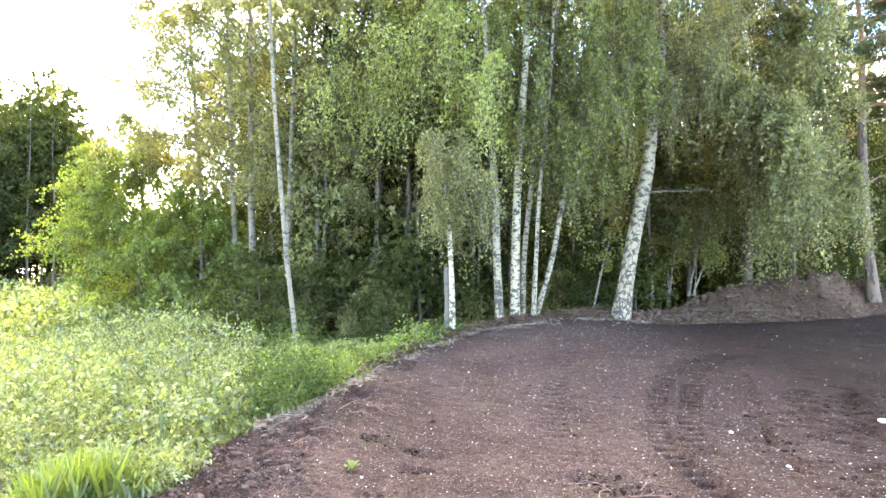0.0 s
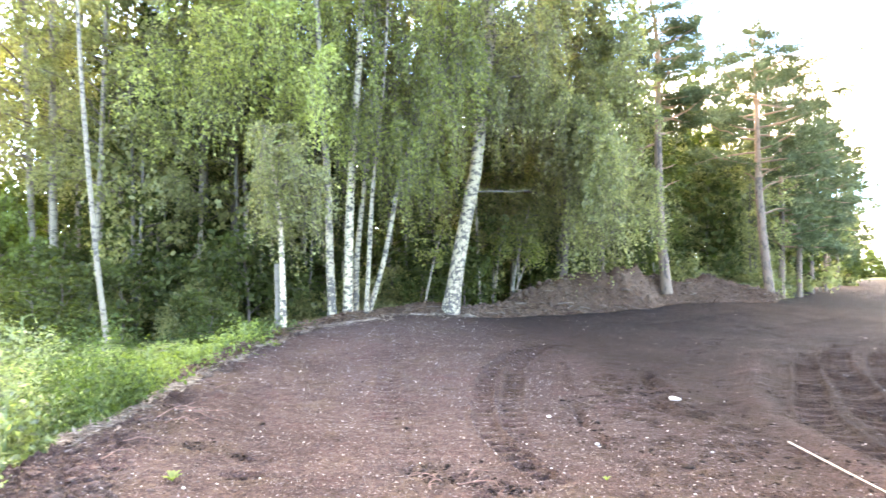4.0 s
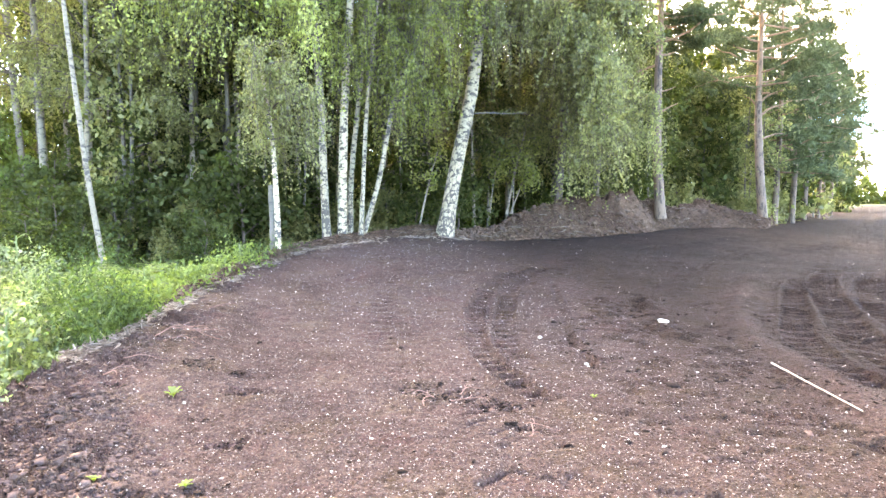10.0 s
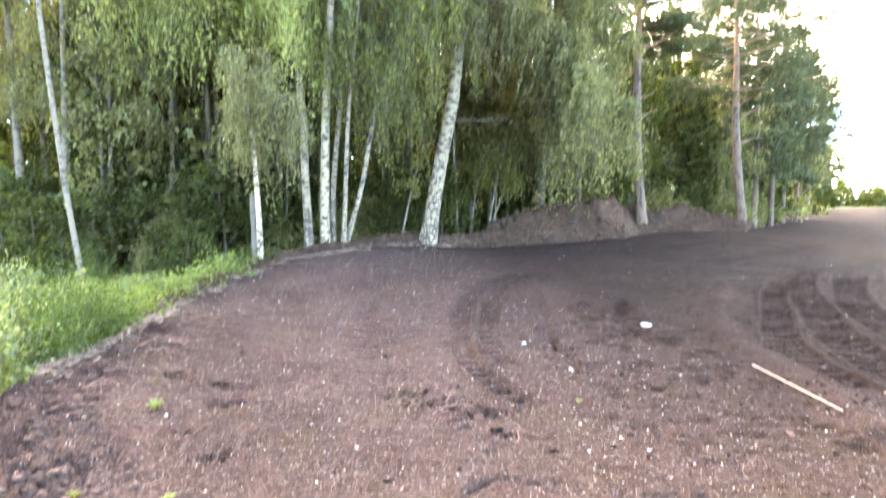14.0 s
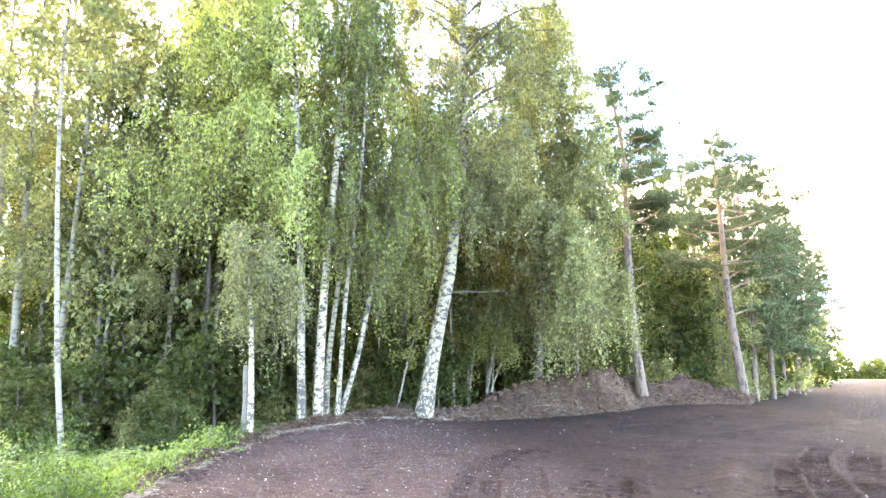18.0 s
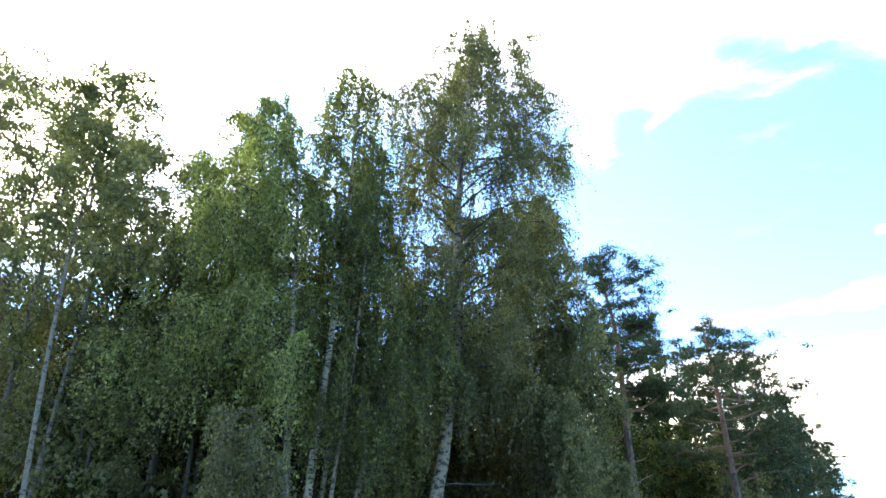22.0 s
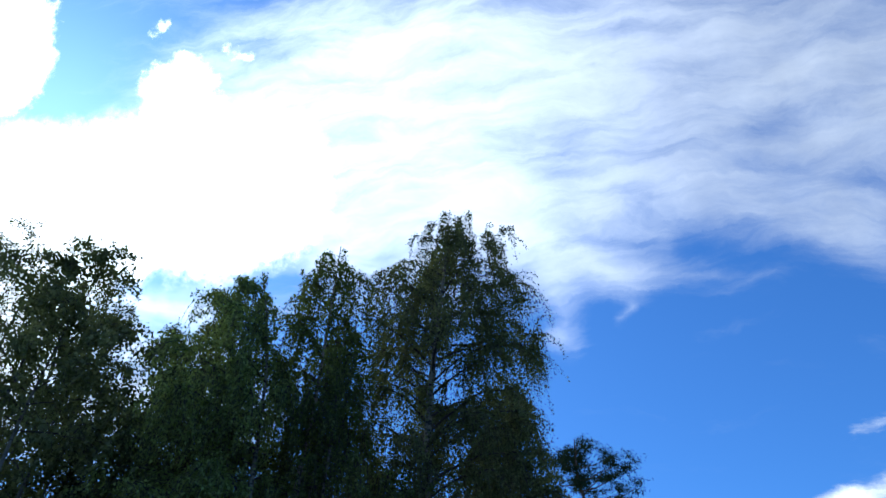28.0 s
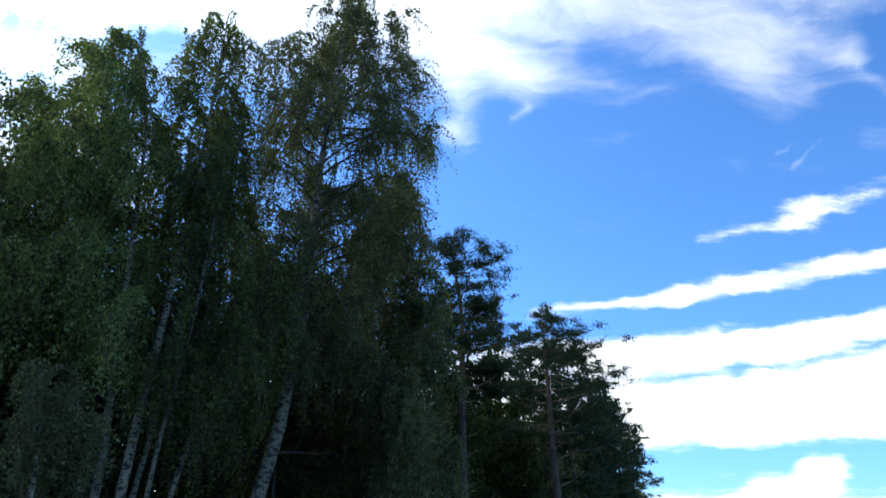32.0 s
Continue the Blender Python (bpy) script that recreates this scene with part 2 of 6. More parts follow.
def soil_material(name, dark, mid, pale, grain=60.0, speck=0.0, bump=0.5, mottled=False):
    """Loose soil: patches at metre scale, crumbs at centimetre scale, and pale specks."""
    mat, add, link = material(name)
    co = add("ShaderNodeTexCoord")
    big = add("ShaderNodeTexNoise", i_Scale=0.7, i_Detail=7.0, i_Roughness=0.6)
    fine = add("ShaderNodeTexNoise", i_Scale=grain, i_Detail=5.0, i_Roughness=0.7)
    mid_n = add("ShaderNodeTexNoise", i_Scale=9.0, i_Detail=6.0, i_Roughness=0.65)
    for n in (big, fine, mid_n):
        link(co.outputs["Object"], n.inputs["Vector"])
    r1 = ramp(add, [(0.42, dark), (0.60, mid), (0.80, pale)])
    s = add("ShaderNodeMath", op="MULTIPLY_ADD")
    link(big.outputs[0], s.inputs[0])
    s.inputs[1].default_value = 0.45
    s2 = add("ShaderNodeMath", op="MULTIPLY_ADD")
    link(mid_n.outputs[0], s2.inputs[0])
    s2.inputs[1].default_value = 0.35
    s3 = add("ShaderNodeMath", op="MULTIPLY")
    link(fine.outputs[0], s3.inputs[0])
    s3.inputs[1].default_value = 0.40
    link(s3.outputs[0], s2.inputs[2])
    link(s2.outputs[0], s.inputs[2])
    link(s.outputs[0], r1.inputs[0])
    col = r1.outputs[0]
    if speck:
        for cell, lo, hi in ((30.0, 0.82, 1.2), (75.0, 0.72, 1.35)):
            vc = add("ShaderNodeTexVoronoi", i_Scale=cell)
            link(co.outputs["Object"], vc.inputs["Vector"])
            tone = add("ShaderNodeSeparateXYZ")
            link(vc.outputs["Color"], tone.inputs[0])
            tr = add("ShaderNodeMapRange", i_To_Min=lo, i_To_Max=hi)
            link(tone.outputs[1], tr.inputs["Value"])
            sc = add("ShaderNodeVectorMath", op="SCALE")
            link(col, sc.inputs[0])
            link(tr.outputs[0], sc.inputs["Scale"])
            col = sc.outputs[0]
    if speck:
        v = add("ShaderNodeTexVoronoi", i_Scale=52.0)
        link(co.outputs["Object"], v.inputs["Vector"])
        g = add("ShaderNodeMath", op="LESS_THAN")
        link(v.outputs["Distance"], g.inputs[0])
        g.inputs[1].default_value = 0.24
        pick = add("ShaderNodeSeparateXYZ")
        link(v.outputs["Color"], pick.inputs[0])
        g2 = add("ShaderNodeMath", op="LESS_THAN")
        link(pick.outputs[0], g2.inputs[0])
        g2.inputs[1].default_value = speck
        g3 = add("ShaderNodeMath", op="MULTIPLY")
        link(g.outputs[0], g3.inputs[0])
        link(g2.outputs[0], g3.inputs[1])
        mx = add("ShaderNodeMix", dtype="RGBA")
        link(g3.outputs[0], mx.inputs["Factor"])
        link(col, mx.inputs[6])
        mx.inputs[7].default_value = (0.080, 0.064, 0.057, 1)
        col = mx.outputs[2]
    if mottled:
        # darker soil towards the inside of the bend, with ragged borders
        inner_side = add("ShaderNodeMath", op="MULTIPLY_ADD")
        link(big.outputs[0], inner_side.inputs[0])
        inner_side.inputs[1].default_value = 7.0
        inward = add("ShaderNodeVectorMath", op="DOT_PRODUCT")
        link(co.outputs["Object"], inward.inputs[0])
        inward.inputs[1].default_value = (0.8, 0.15, 0)
        link(inward.outputs["Value"], inner_side.inputs[2])
        wr = add("ShaderNodeMapRange", i_From_Min=4.2, i_From_Max=7.8, i_To_Min=0.97, i_To_Max=0.30)
        link(inner_side.outputs[0], wr.inputs["Value"])
        # soil is paler where the mesh marks a ridge
        ridge_fac = add("ShaderNodeAttribute")
        ridge_fac.attribute_name = "ridge_pale"
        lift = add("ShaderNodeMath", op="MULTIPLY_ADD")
        link(ridge_fac.outputs["Fac"], lift.inputs[0])
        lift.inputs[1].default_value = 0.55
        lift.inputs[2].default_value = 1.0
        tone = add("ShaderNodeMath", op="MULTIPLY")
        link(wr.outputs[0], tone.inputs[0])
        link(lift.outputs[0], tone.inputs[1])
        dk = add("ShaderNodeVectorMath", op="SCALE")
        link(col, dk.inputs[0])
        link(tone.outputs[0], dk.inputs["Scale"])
        # patches of reddish and of olive soil
        hue = add("ShaderNodeTexNoise", i_Scale=1.6, i_Detail=4.0, i_Roughness=0.6)
        link(co.outputs["Object"], hue.inputs["Vector"])
        hr = ramp(add, [(0.36, (1.01, 1.03, 0.90)), (0.47, (1.0, 1.0, 1.0)), (0.56, (1.0, 1.0, 1.0)), (0.68, (1.09, 0.97, 0.985))])
        link(hue.outputs[0], hr.inputs[0])
        hm = add("ShaderNodeVectorMath", op="MULTIPLY")
        link(dk.outputs[0], hm.inputs[0])
        link(hr.outputs[0], hm.inputs[1])
        col = hm.outputs[0]
    b = add("ShaderNodeBump", i_Strength=bump, i_Distance=0.02)
    link(s2.outputs[0], b.inputs["Height"])
    for cell, high in ((42.0, 0.020), (95.0, 0.012)) if speck else ():
        # gravel: rounded grains of two sizes
        grit = add("ShaderNodeTexVoronoi", i_Scale=cell)
        link(co.outputs["Object"], grit.inputs["Vector"])
        b2 = add("ShaderNodeBump", i_Strength=0.9, i_Distance=high)
        b2.invert = True
        link(grit.outputs["Distance"], b2.inputs["Height"])
        link(b.outputs[0], b2.inputs["Normal"])
        b = b2
    p = add("ShaderNodeBsdfPrincipled", i_Roughness=0.95)
    p.inputs["Specular IOR Level"].default_value = 0.06
    link(col, p.inputs["Base Color"])
    link(b.outputs[0], p.inputs["Normal"])
    o = add("ShaderNodeOutputMaterial")
    link(p.outputs[0], o.inputs[0])
    return mat


def leaf_material(name, dark, light, through_light, gloss=0.012, thin=0.50):
    """Thin leaves: matt upper face, light shining through, a little gloss; each leaf of its own tone."""
    mat, add, link = material(name)
    geo = add("ShaderNodeNewGeometry")
    r = ramp(add, [(0.0, dark), (0.9, light), (1.0, tuple(1.3 * c for c in light))])
    link(geo.outputs["Random Per Island"], r.inputs[0])
    co = add("ShaderNodeTexCoord")
    big = add("ShaderNodeTexNoise", i_Scale=0.8, i_Detail=3.0)
    link(co.outputs["Object"], big.inputs["Vector"])
    hv = add("ShaderNodeMapRange", i_From_Min=0.3, i_From_Max=0.7, i_To_Min=0.75, i_To_Max=1.25)
    link(big.outputs[0], hv.inputs["Value"])
    cs = add("ShaderNodeVectorMath", op="SCALE")
    link(r.outputs[0], cs.inputs[0])
    link(hv.outputs[0], cs.inputs["Scale"])
    d = add("ShaderNodeBsdfDiffuse")
    link(cs.outputs[0], d.inputs[0])
    tl = add("ShaderNodeBsdfTranslucent")
    ts = add("ShaderNodeVectorMath", op="MULTIPLY")
    link(cs.outputs[0], ts.inputs[0])
    ts.inputs[1].default_value = through_light
    link(ts.outputs[0], tl.inputs[0])
    mx = add("ShaderNodeMixShader", i_Fac=thin)
    link(d.outputs[0], mx.inputs[1])
    link(tl.outputs[0], mx.inputs[2])
    gl = add("ShaderNodeBsdfGlossy", i_Roughness=0.45)
    gl.inputs[0].default_value = (1, 1, 1, 1)
    m2 = add("ShaderNodeMixShader", i_Fac=gloss)
    link(mx.outputs[0], m2.inputs[1])
    link(gl.outputs[0], m2.inputs[2])
    o = add("ShaderNodeOutputMaterial")
    link(m2.outputs[0], o.inputs[0])
    return mat


def bark_material(name, base, dark, band_scale, amount, rough=0.85, low=None, low_height=1.5):
    """Bark with dark marks that run round the trunk; low: colour of the cracked foot."""
    mat, add, link = material(name)
    co = add("ShaderNodeTexCoord")
    mp = add("ShaderNodeMapping", i_Scale=band_scale)
    info = add("ShaderNodeObjectInfo")
    far = add("ShaderNodeMath", op="MULTIPLY")
    link(info.outputs["Random"], far.inputs[0])
    far.inputs[1].default_value = 60.0
    shift = add("ShaderNodeVectorMath", op="ADD")
    link(co.outputs["Object"], shift.inputs[0])
    link(far.outputs[0], shift.inputs[1])
    link(shift.outputs[0], mp.inputs[0])
    n = add("ShaderNodeTexNoise", i_Scale=1.0, i_Detail=6.0, i_Roughness=0.62)
    link(mp.outputs[0], n.inputs["Vector"])
    fine = add("ShaderNodeTexNoise", i_Scale=24.0, i_Detail=4.0)
    link(co.outputs["Object"], fine.inputs["Vector"])
    r = ramp(add, [(amount - 0.05, dark), (amount + 0.02, base), (1.0, tuple(min(1, c * 1.08) for c in base))])
    link(n.outputs[0], r.inputs[0])
    col = r.outputs[0]
    tint = add("ShaderNodeMix", dtype="RGBA", blend="MULTIPLY", i_Factor=0.5)
    link(col, tint.inputs[6])
    fr = ramp(add, [(0.3, (0.55, 0.5, 0.45)), (0.6, (1, 1, 1))])
    link(fine.outputs[0], fr.inputs[0])
    link(fr.outputs[0], tint.inputs[7])
    col = tint.outputs[2]
    if low:
        sp = add("ShaderNodeSeparateXYZ")
        link(co.outputs["Object"], sp.inputs[0])
        crack = add("ShaderNodeTexVoronoi", i_Scale=7.0)
        crack.feature = "DISTANCE_TO_EDGE"
        mp2 = add("ShaderNodeMapping", i_Scale=(1.6, 1.6, 0.55))
        link(shift.outputs[0], mp2.inputs[0])
        link(mp2.outputs[0], crack.inputs["Vector"])
        up = add("ShaderNodeMapRange", i_From_Min=0.0, i_From_Max=low_height, i_To_Min=0.13, i_To_Max=-0.02)
        link(sp.outputs[2], up.inputs["Value"])
        ragged = add("ShaderNodeMath", op="MULTIPLY_ADD")
        link(n.outputs[0], ragged.inputs[0])
        ragged.inputs[1].default_value = -0.55
        link(up.outputs[0], ragged.inputs[2])
        limit = add("ShaderNodeMath", op="ADD")
        link(ragged.outputs[0], limit.inputs[0])
        limit.inputs[1].default_value = 0.265
        c = add("ShaderNodeMath", op="LESS_THAN")
        link(crack.outputs["Distance"], c.inputs[0])
        link(limit.outputs[0], c.inputs[1])
        mx = add("ShaderNodeMix", dtype="RGBA")
        link(c.outputs[0], mx.inputs["Factor"])
        link(col, mx.inputs[6])
        mx.inputs[7].default_value = (*low, 1)
        col = mx.outputs[2]
    b = add("ShaderNodeBump", i_Strength=0.6, i_Distance=0.02)
    link(n.outputs[0], b.inputs["Height"])
    p = add("ShaderNodeBsdfPrincipled", i_Roughness=rough)
    link(col, p.inputs["Base Color"])
    link(b.outputs[0], p.inputs["Normal"])
    o = add("ShaderNodeOutputMaterial")
    link(p.outputs[0], o.inputs[0])
    return mat


M_GRAVEL = soil_material("dark_gravelly_soil", (0.0195, 0.0122, 0.0101), (0.0490, 0.0318, 0.0264), (0.092, 0.0640, 0.0535), 70.0, 0.35, 1.0, True)
M_CLOD = soil_material("dark_clods", (0.042, 0.0268, 0.0226), (0.072, 0.0472, 0.0397), (0.108, 0.0750, 0.0640), 40.0, 0.0, 0.9)
M_DAMP = soil_material("damp_torn_soil", (0.0075, 0.0050, 0.0043), (0.017, 0.0112, 0.0092), (0.034, 0.023, 0.019), 40.0, 0.0, 0.9)
M_HEAP = soil_material("heaped_soil", (0.010, 0.0052, 0.0038), (0.045, 0.0258, 0.0188), (0.125, 0.081, 0.059), 30.0, 0.0, 1.0)
M_TURF = soil_material("turf_lumps", (0.026, 0.0150, 0.0110), (0.075, 0.0480, 0.0360), (0.14, 0.098, 0.074), 30.0, 0.0, 0.8)
M_FLOOR = soil_material("woodland_floor", (0.012, 0.016, 0.007), (0.03, 0.042, 0.014), (0.06, 0.085, 0.026), 20.0)
M_BIRCH = bark_material("white_birch_bark", (0.36, 0.298, 0.205), (0.04, 0.035, 0.029), (8.0, 8.0, 15.0), 0.475, low=(0.05, 0.045, 0.04), low_height=1.6)
M_BIRCH_OLD = bark_material("old_birch_bark", (0.255, 0.210, 0.143), (0.035, 0.03, 0.026), (6.5, 6.5, 11.0), 0.475, low=(0.05, 0.042, 0.036), low_height=5.5)
M_BIRCH_GREY = bark_material("greyish_birch_bark", (0.235, 0.196, 0.137), (0.036, 0.031, 0.025), (8.0, 8.0, 13.0), 0.48, low=(0.045, 0.04, 0.034), low_height=3.0)
M_PALE = bark_material("pale_grey_bark", (0.160, 0.135, 0.099), (0.05, 0.044, 0.038), (6.0, 6.0, 14.0), 0.46)
M_GREY = bark_material("grey_young_bark", (0.085, 0.076, 0.062), (0.05, 0.045, 0.038), (3.0, 3.0, 10.0), 0.42)
M_PINE = bark_material("scaly_pine_bark", (0.128, 0.083, 0.060), (0.045, 0.030, 0.023), (9.0, 9.0, 2.5), 0.47)
M_PINE_TOP = bark_material("orange_pine_bark", (0.20, 0.118, 0.076), (0.10, 0.06, 0.042), (7.0, 7.0, 4.0), 0.40)
M_TWIG = bark_material("dark_twig_bark", (0.07, 0.052, 0.042), (0.03, 0.024, 0.02), (6.0, 6.0, 6.0), 0.4)
M_LEAF = leaf_material("birch_leaves", (0.1060, 0.1192, 0.0351), (0.2106, 0.2262, 0.0800), (1.15, 1.30, 0.74), 0.012, 0.64)
M_LEAF_BLUE = leaf_material("dull_green_leaves", (0.0985, 0.1024, 0.0425), (0.2002, 0.1986, 0.0914), (1.2, 1.32, 0.85), 0.012, 0.58)
# raised leaf colour stands in for the light on one birch's crown
M_LEAF_PALE = leaf_material("brightened_crown_leaves", (0.2023, 0.2184, 0.0677), (0.3342, 0.3496, 0.1258), (1.05, 1.28, 0.7), 0.010, 0.50)
# the wood's inner shade is put into this darker leaf colour
M_LEAF_DARK = leaf_material("shade_toned_leaves", (0.0237, 0.0317, 0.0106), (0.0592, 0.0756, 0.0259), (1.0, 1.15, 0.5), 0.005, 0.45)
M_LEAF_BRIGHT = leaf_material("bright_leaves", (0.0713, 0.1000, 0.0280), (0.1274, 0.1680, 0.0500), (1.1, 1.3, 0.55))
# darker than the meadow leaves: the trees' shadow is in the colour
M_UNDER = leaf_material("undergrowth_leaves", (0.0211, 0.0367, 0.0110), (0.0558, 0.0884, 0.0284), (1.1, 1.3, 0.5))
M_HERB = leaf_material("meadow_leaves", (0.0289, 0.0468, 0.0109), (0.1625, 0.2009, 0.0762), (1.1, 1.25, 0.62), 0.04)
# grass colour is lowered too, standing in for the trees' shadow
M_GRASS = leaf_material("fresh_grass", (0.0520, 0.0842, 0.0187), (0.1000, 0.1443, 0.0340), (1.2, 1.3, 0.5), 0.04)
M_NEEDLE = leaf_material("pine_needles", (0.036, 0.052, 0.026), (0.086, 0.108, 0.052), (0.8, 0.9, 0.6), 0.01, 0.2)
M_FIBRE = leaf_material("root_fibres", (0.042, 0.024, 0.017), (0.175, 0.114, 0.080), (0.4, 0.4, 0.4), 0.01)
M_STRAW = leaf_material("dry_roots", (0.09, 0.064, 0.048), (0.29, 0.225, 0.18), (0.5, 0.5, 0.5), 0.02)


def pebble_material(name, stops):
    """Little stones, each of its own grey: many as dark as the soil, a few almost white."""
    mat, add, link = material(name)
    geo = add("ShaderNodeNewGeometry")
    r = ramp(add, stops)
    link(geo.outputs["Random Per Island"], r.inputs[0])
    p = add("ShaderNodeBsdfPrincipled", i_Roughness=0.8)
    link(r.outputs[0], p.inputs["Base Color"])
    o = add("ShaderNodeOutputMaterial")
    link(p.outputs[0], o.inputs[0])
    return mat


M_PEBBLE = pebble_material("pale_pebbles", [(0.0, (0.026, 0.0180, 0.0155)), (0.5, (0.062, 0.047, 0.040)), (0.82, (0.12, 0.098, 0.086)), (1.0, (0.29, 0.255, 0.230))])


# ---- mesh tools ----
def mesh_of(name, verts, quads, mats, smooth=False, mat_index=None):
    me = bpy.data.meshes.new(name)
    verts, quads = np.asarray(verts, np.float32).reshape(-1, 3), np.asarray(quads, np.int32)
    k = quads.shape[1]
    me.vertices.add(len(verts))
    me.vertices.foreach_set("co", verts.ravel())
    me.loops.add(quads.size)
    me.loops.foreach_set("vertex_index", quads.ravel())
    me.polygons.add(len(quads))
    me.polygons.foreach_set("loop_start", np.arange(0, quads.size, k, dtype=np.int32))
    if smooth:
        me.polygons.foreach_set("use_smooth", np.ones(len(quads), bool))
    for m in mats if isinstance(mats, (list, tuple)) else [mats]:
        me.materials.append(m)
    if mat_index is not None:
        me.polygons.foreach_set("material_index", np.asarray(mat_index, np.int32))
    me.update(calc_edges=True)
    return me


def child(name, me, parent, label="", kind=""):
    ob = new(name, me)
    ob.parent = parent
    return tagged(ob, label, kind=kind)


def root(name, at, label, category, group="", kind=""):
    ob = new(name)
    ob.location = at
    ob.empty_display_size = 0.2
    return tagged(ob, label, category, group, kind)


def unit(v):
    return v / np.maximum(np.linalg.norm(v, axis=-1, keepdims=True), 1e-9)


def tubes(lines, radii, sides):
    """Round tapered tubes along polylines (B, K, 3) with radii (B, K)."""
    lines, radii = np.asarray(lines, float), np.asarray(radii, float)
    b, k, _ = lines.shape
    t = unit(np.gradient(lines, axis=1))
    ref = np.where(np.abs(t[:, :1, 2:3]) > 0.8, [[[1.0, 0.0, 0.0]]], [[[0.0, 0.0, 1.0]]])
    u = unit(np.cross(t, np.broadcast_to(ref, t.shape)))
    w = np.cross(t, u)
    a = np.arange(sides) * 2 * np.pi / sides
    ring = u[:, :, None] * np.cos(a)[:, None] + w[:, :, None] * np.sin(a)[:, None]
    verts = lines[:, :, None] + ring * radii[:, :, None, None]
    i = (np.arange(b)[:, None, None] * k + np.arange(k - 1)[None, :, None]) * sides
    s = np.arange(sides)[None, None]
    n = (np.arange(sides) + 1)[None, None] % sides
    quads = np.stack(np.broadcast_arrays(i + s, i + n, i + sides + n, i + sides + s), -1).reshape(-1, 4)
    return verts.reshape(-1, 3), quads


def blades(centres, along, size, wide, rng):
    """Leaves: one four-cornered blade at each centre, along a direction, with a random turn."""
    n = len(centres)
    along = unit(along)
    side = unit(np.cross(along, rng.normal(size=(n, 3))))
    a, s = along * size[:, None], side * (size * wide)[:, None]
    fold = np.cross(along, side) * (size * 0.18)[:, None]
    v = np.stack([centres - a, centres + s + fold, centres + a, centres - s + fold], 1)
    return v.reshape(-1, 3), np.arange(4 * n).reshape(-1, 4)


def joined(*pieces):
    vs, qs, n = [], [], 0
    for v, q in pieces:
        vs.append(v)
        qs.append(q + n)
        n += len(v)
    return np.concatenate(vs), np.concatenate(qs)


def spline(points, k):
    """A smooth line of k points through the given ones."""
    p = np.asarray(points, float)
    s = np.r_[0, np.cumsum(np.linalg.norm(np.diff(p, axis=0), axis=1))]
    m = np.gradient(p, s, axis=0)
    q = np.linspace(0, s[-1], k)
    i = np.clip(np.searchsorted(s, q, "right") - 1, 0, len(p) - 2)
    h = (s[i + 1] - s[i])[:, None]
    u = ((q - s[i])[:, None]) / h
    return ((2 * u**3 - 3 * u**2 + 1) * p[i] + (u**3 - 2 * u**2 + u) * h * m[i]
            + (-2 * u**3 + 3 * u**2) * p[i + 1] + (u**3 - u**2) * h * m[i + 1])


def vnoise(x, y, seed=0):
    """Smooth noise of -1 to 1 on the plane."""
    xi, yi = np.floor(x).astype(np.int64), np.floor(y).astype(np.int64)
    fx, fy = x - xi, y - yi
    fx, fy = fx * fx * (3 - 2 * fx), fy * fy * (3 - 2 * fy)

    def h(a, b):
        n = (a * 374761393 + b * 668265263 + seed * 974634777) & 0x7FFFFFFF
        n = ((n ^ (n >> 13)) * 1274126177) & 0x7FFFFFFF
        return ((n ^ (n >> 16)) & 0xFFFF) / 32767.5 - 1
    return ((h(xi, yi) * (1 - fx) + h(xi + 1, yi) * fx) * (1 - fy) + (h(xi, yi + 1) * (1 - fx) + h(xi + 1, yi + 1) * fx) * fy)


def fbm(x, y, octaves, seed=0, gain=0.5):
    out, a = 0, 1.0
    for o in range(octaves):
        out = out + a * vnoise(x * 2**o, y * 2**o, seed + o)
        a *= gain
    return out


def smooth(lo, hi, v):
    t = np.clip((v - lo) / (hi - lo), 0, 1)
    return t * t * (3 - 2 * t)


def polar(az, d):
    return d * math.sin(radians(az)), d * math.cos(radians(az))


# ---- the lie of the land: the raised outer edge of the soil track, by bearing ----
EDGE_AZ = [-180, -150, -120, -90, -60, -45, -36.6, -34, -28.5, -25.3, -22.4, -18.1, -14.4, -10.7, -6.9, -3.1, 0.8, 4.2, 8, 12.7, 17.2, 19.3, 23.5, 26.3, 28.2, 31.1, 33.2, 36, 60, 100, 150, 180]
EDGE_D = [40, 12, 6.5, 5.0, 4.6, 4.7, 5.1, 5.9, 6.9, 7.6, 8.5, 10.6, 13.2, 15.0, 15.8, 16.5, 17.2, 17.8, 18.8, 20.2, 23.0, 25.5, 27.3, 29, 50, 100, 150, 160, 60, 45, 40, 40]
EDGE_Z = [0, 0, 0, 0.05, 0.08, 0.09, 0.1, 0.12, 0.17, 0.22, 0.27, 0.31, 0.35, 0.45, 0.52, 0.62, 0.55, 0.45, 0.42, 0.44, 0.45, 0.5, 0.48, 0.48, 0.4, 0.2, 0.2, 0.1, 0, 0, 0, 0]


def edge(az):
    return np.interp(az, EDGE_AZ, EDGE_D), np.interp(az, EDGE_AZ, EDGE_Z)


def track_z(x, y):
    """Height of the bare soil, without its fine relief."""
    az, d = np.degrees(np.arctan2(x, y)), np.hypot(x, y)
    r, _ = edge(az)
    r = np.where(az > 23.5, np.interp(az, [23.5, 28, 34, 45, 70], [27.3, 33, 44, 58, 60]), r)
    z = np.interp(az, EDGE_AZ[:23] + [31, 36, 48, 60], EDGE_Z[:23] + [0.34, 0.22, 0.08, 0.0])
    return z * smooth(0.45, 1.0, d / r)


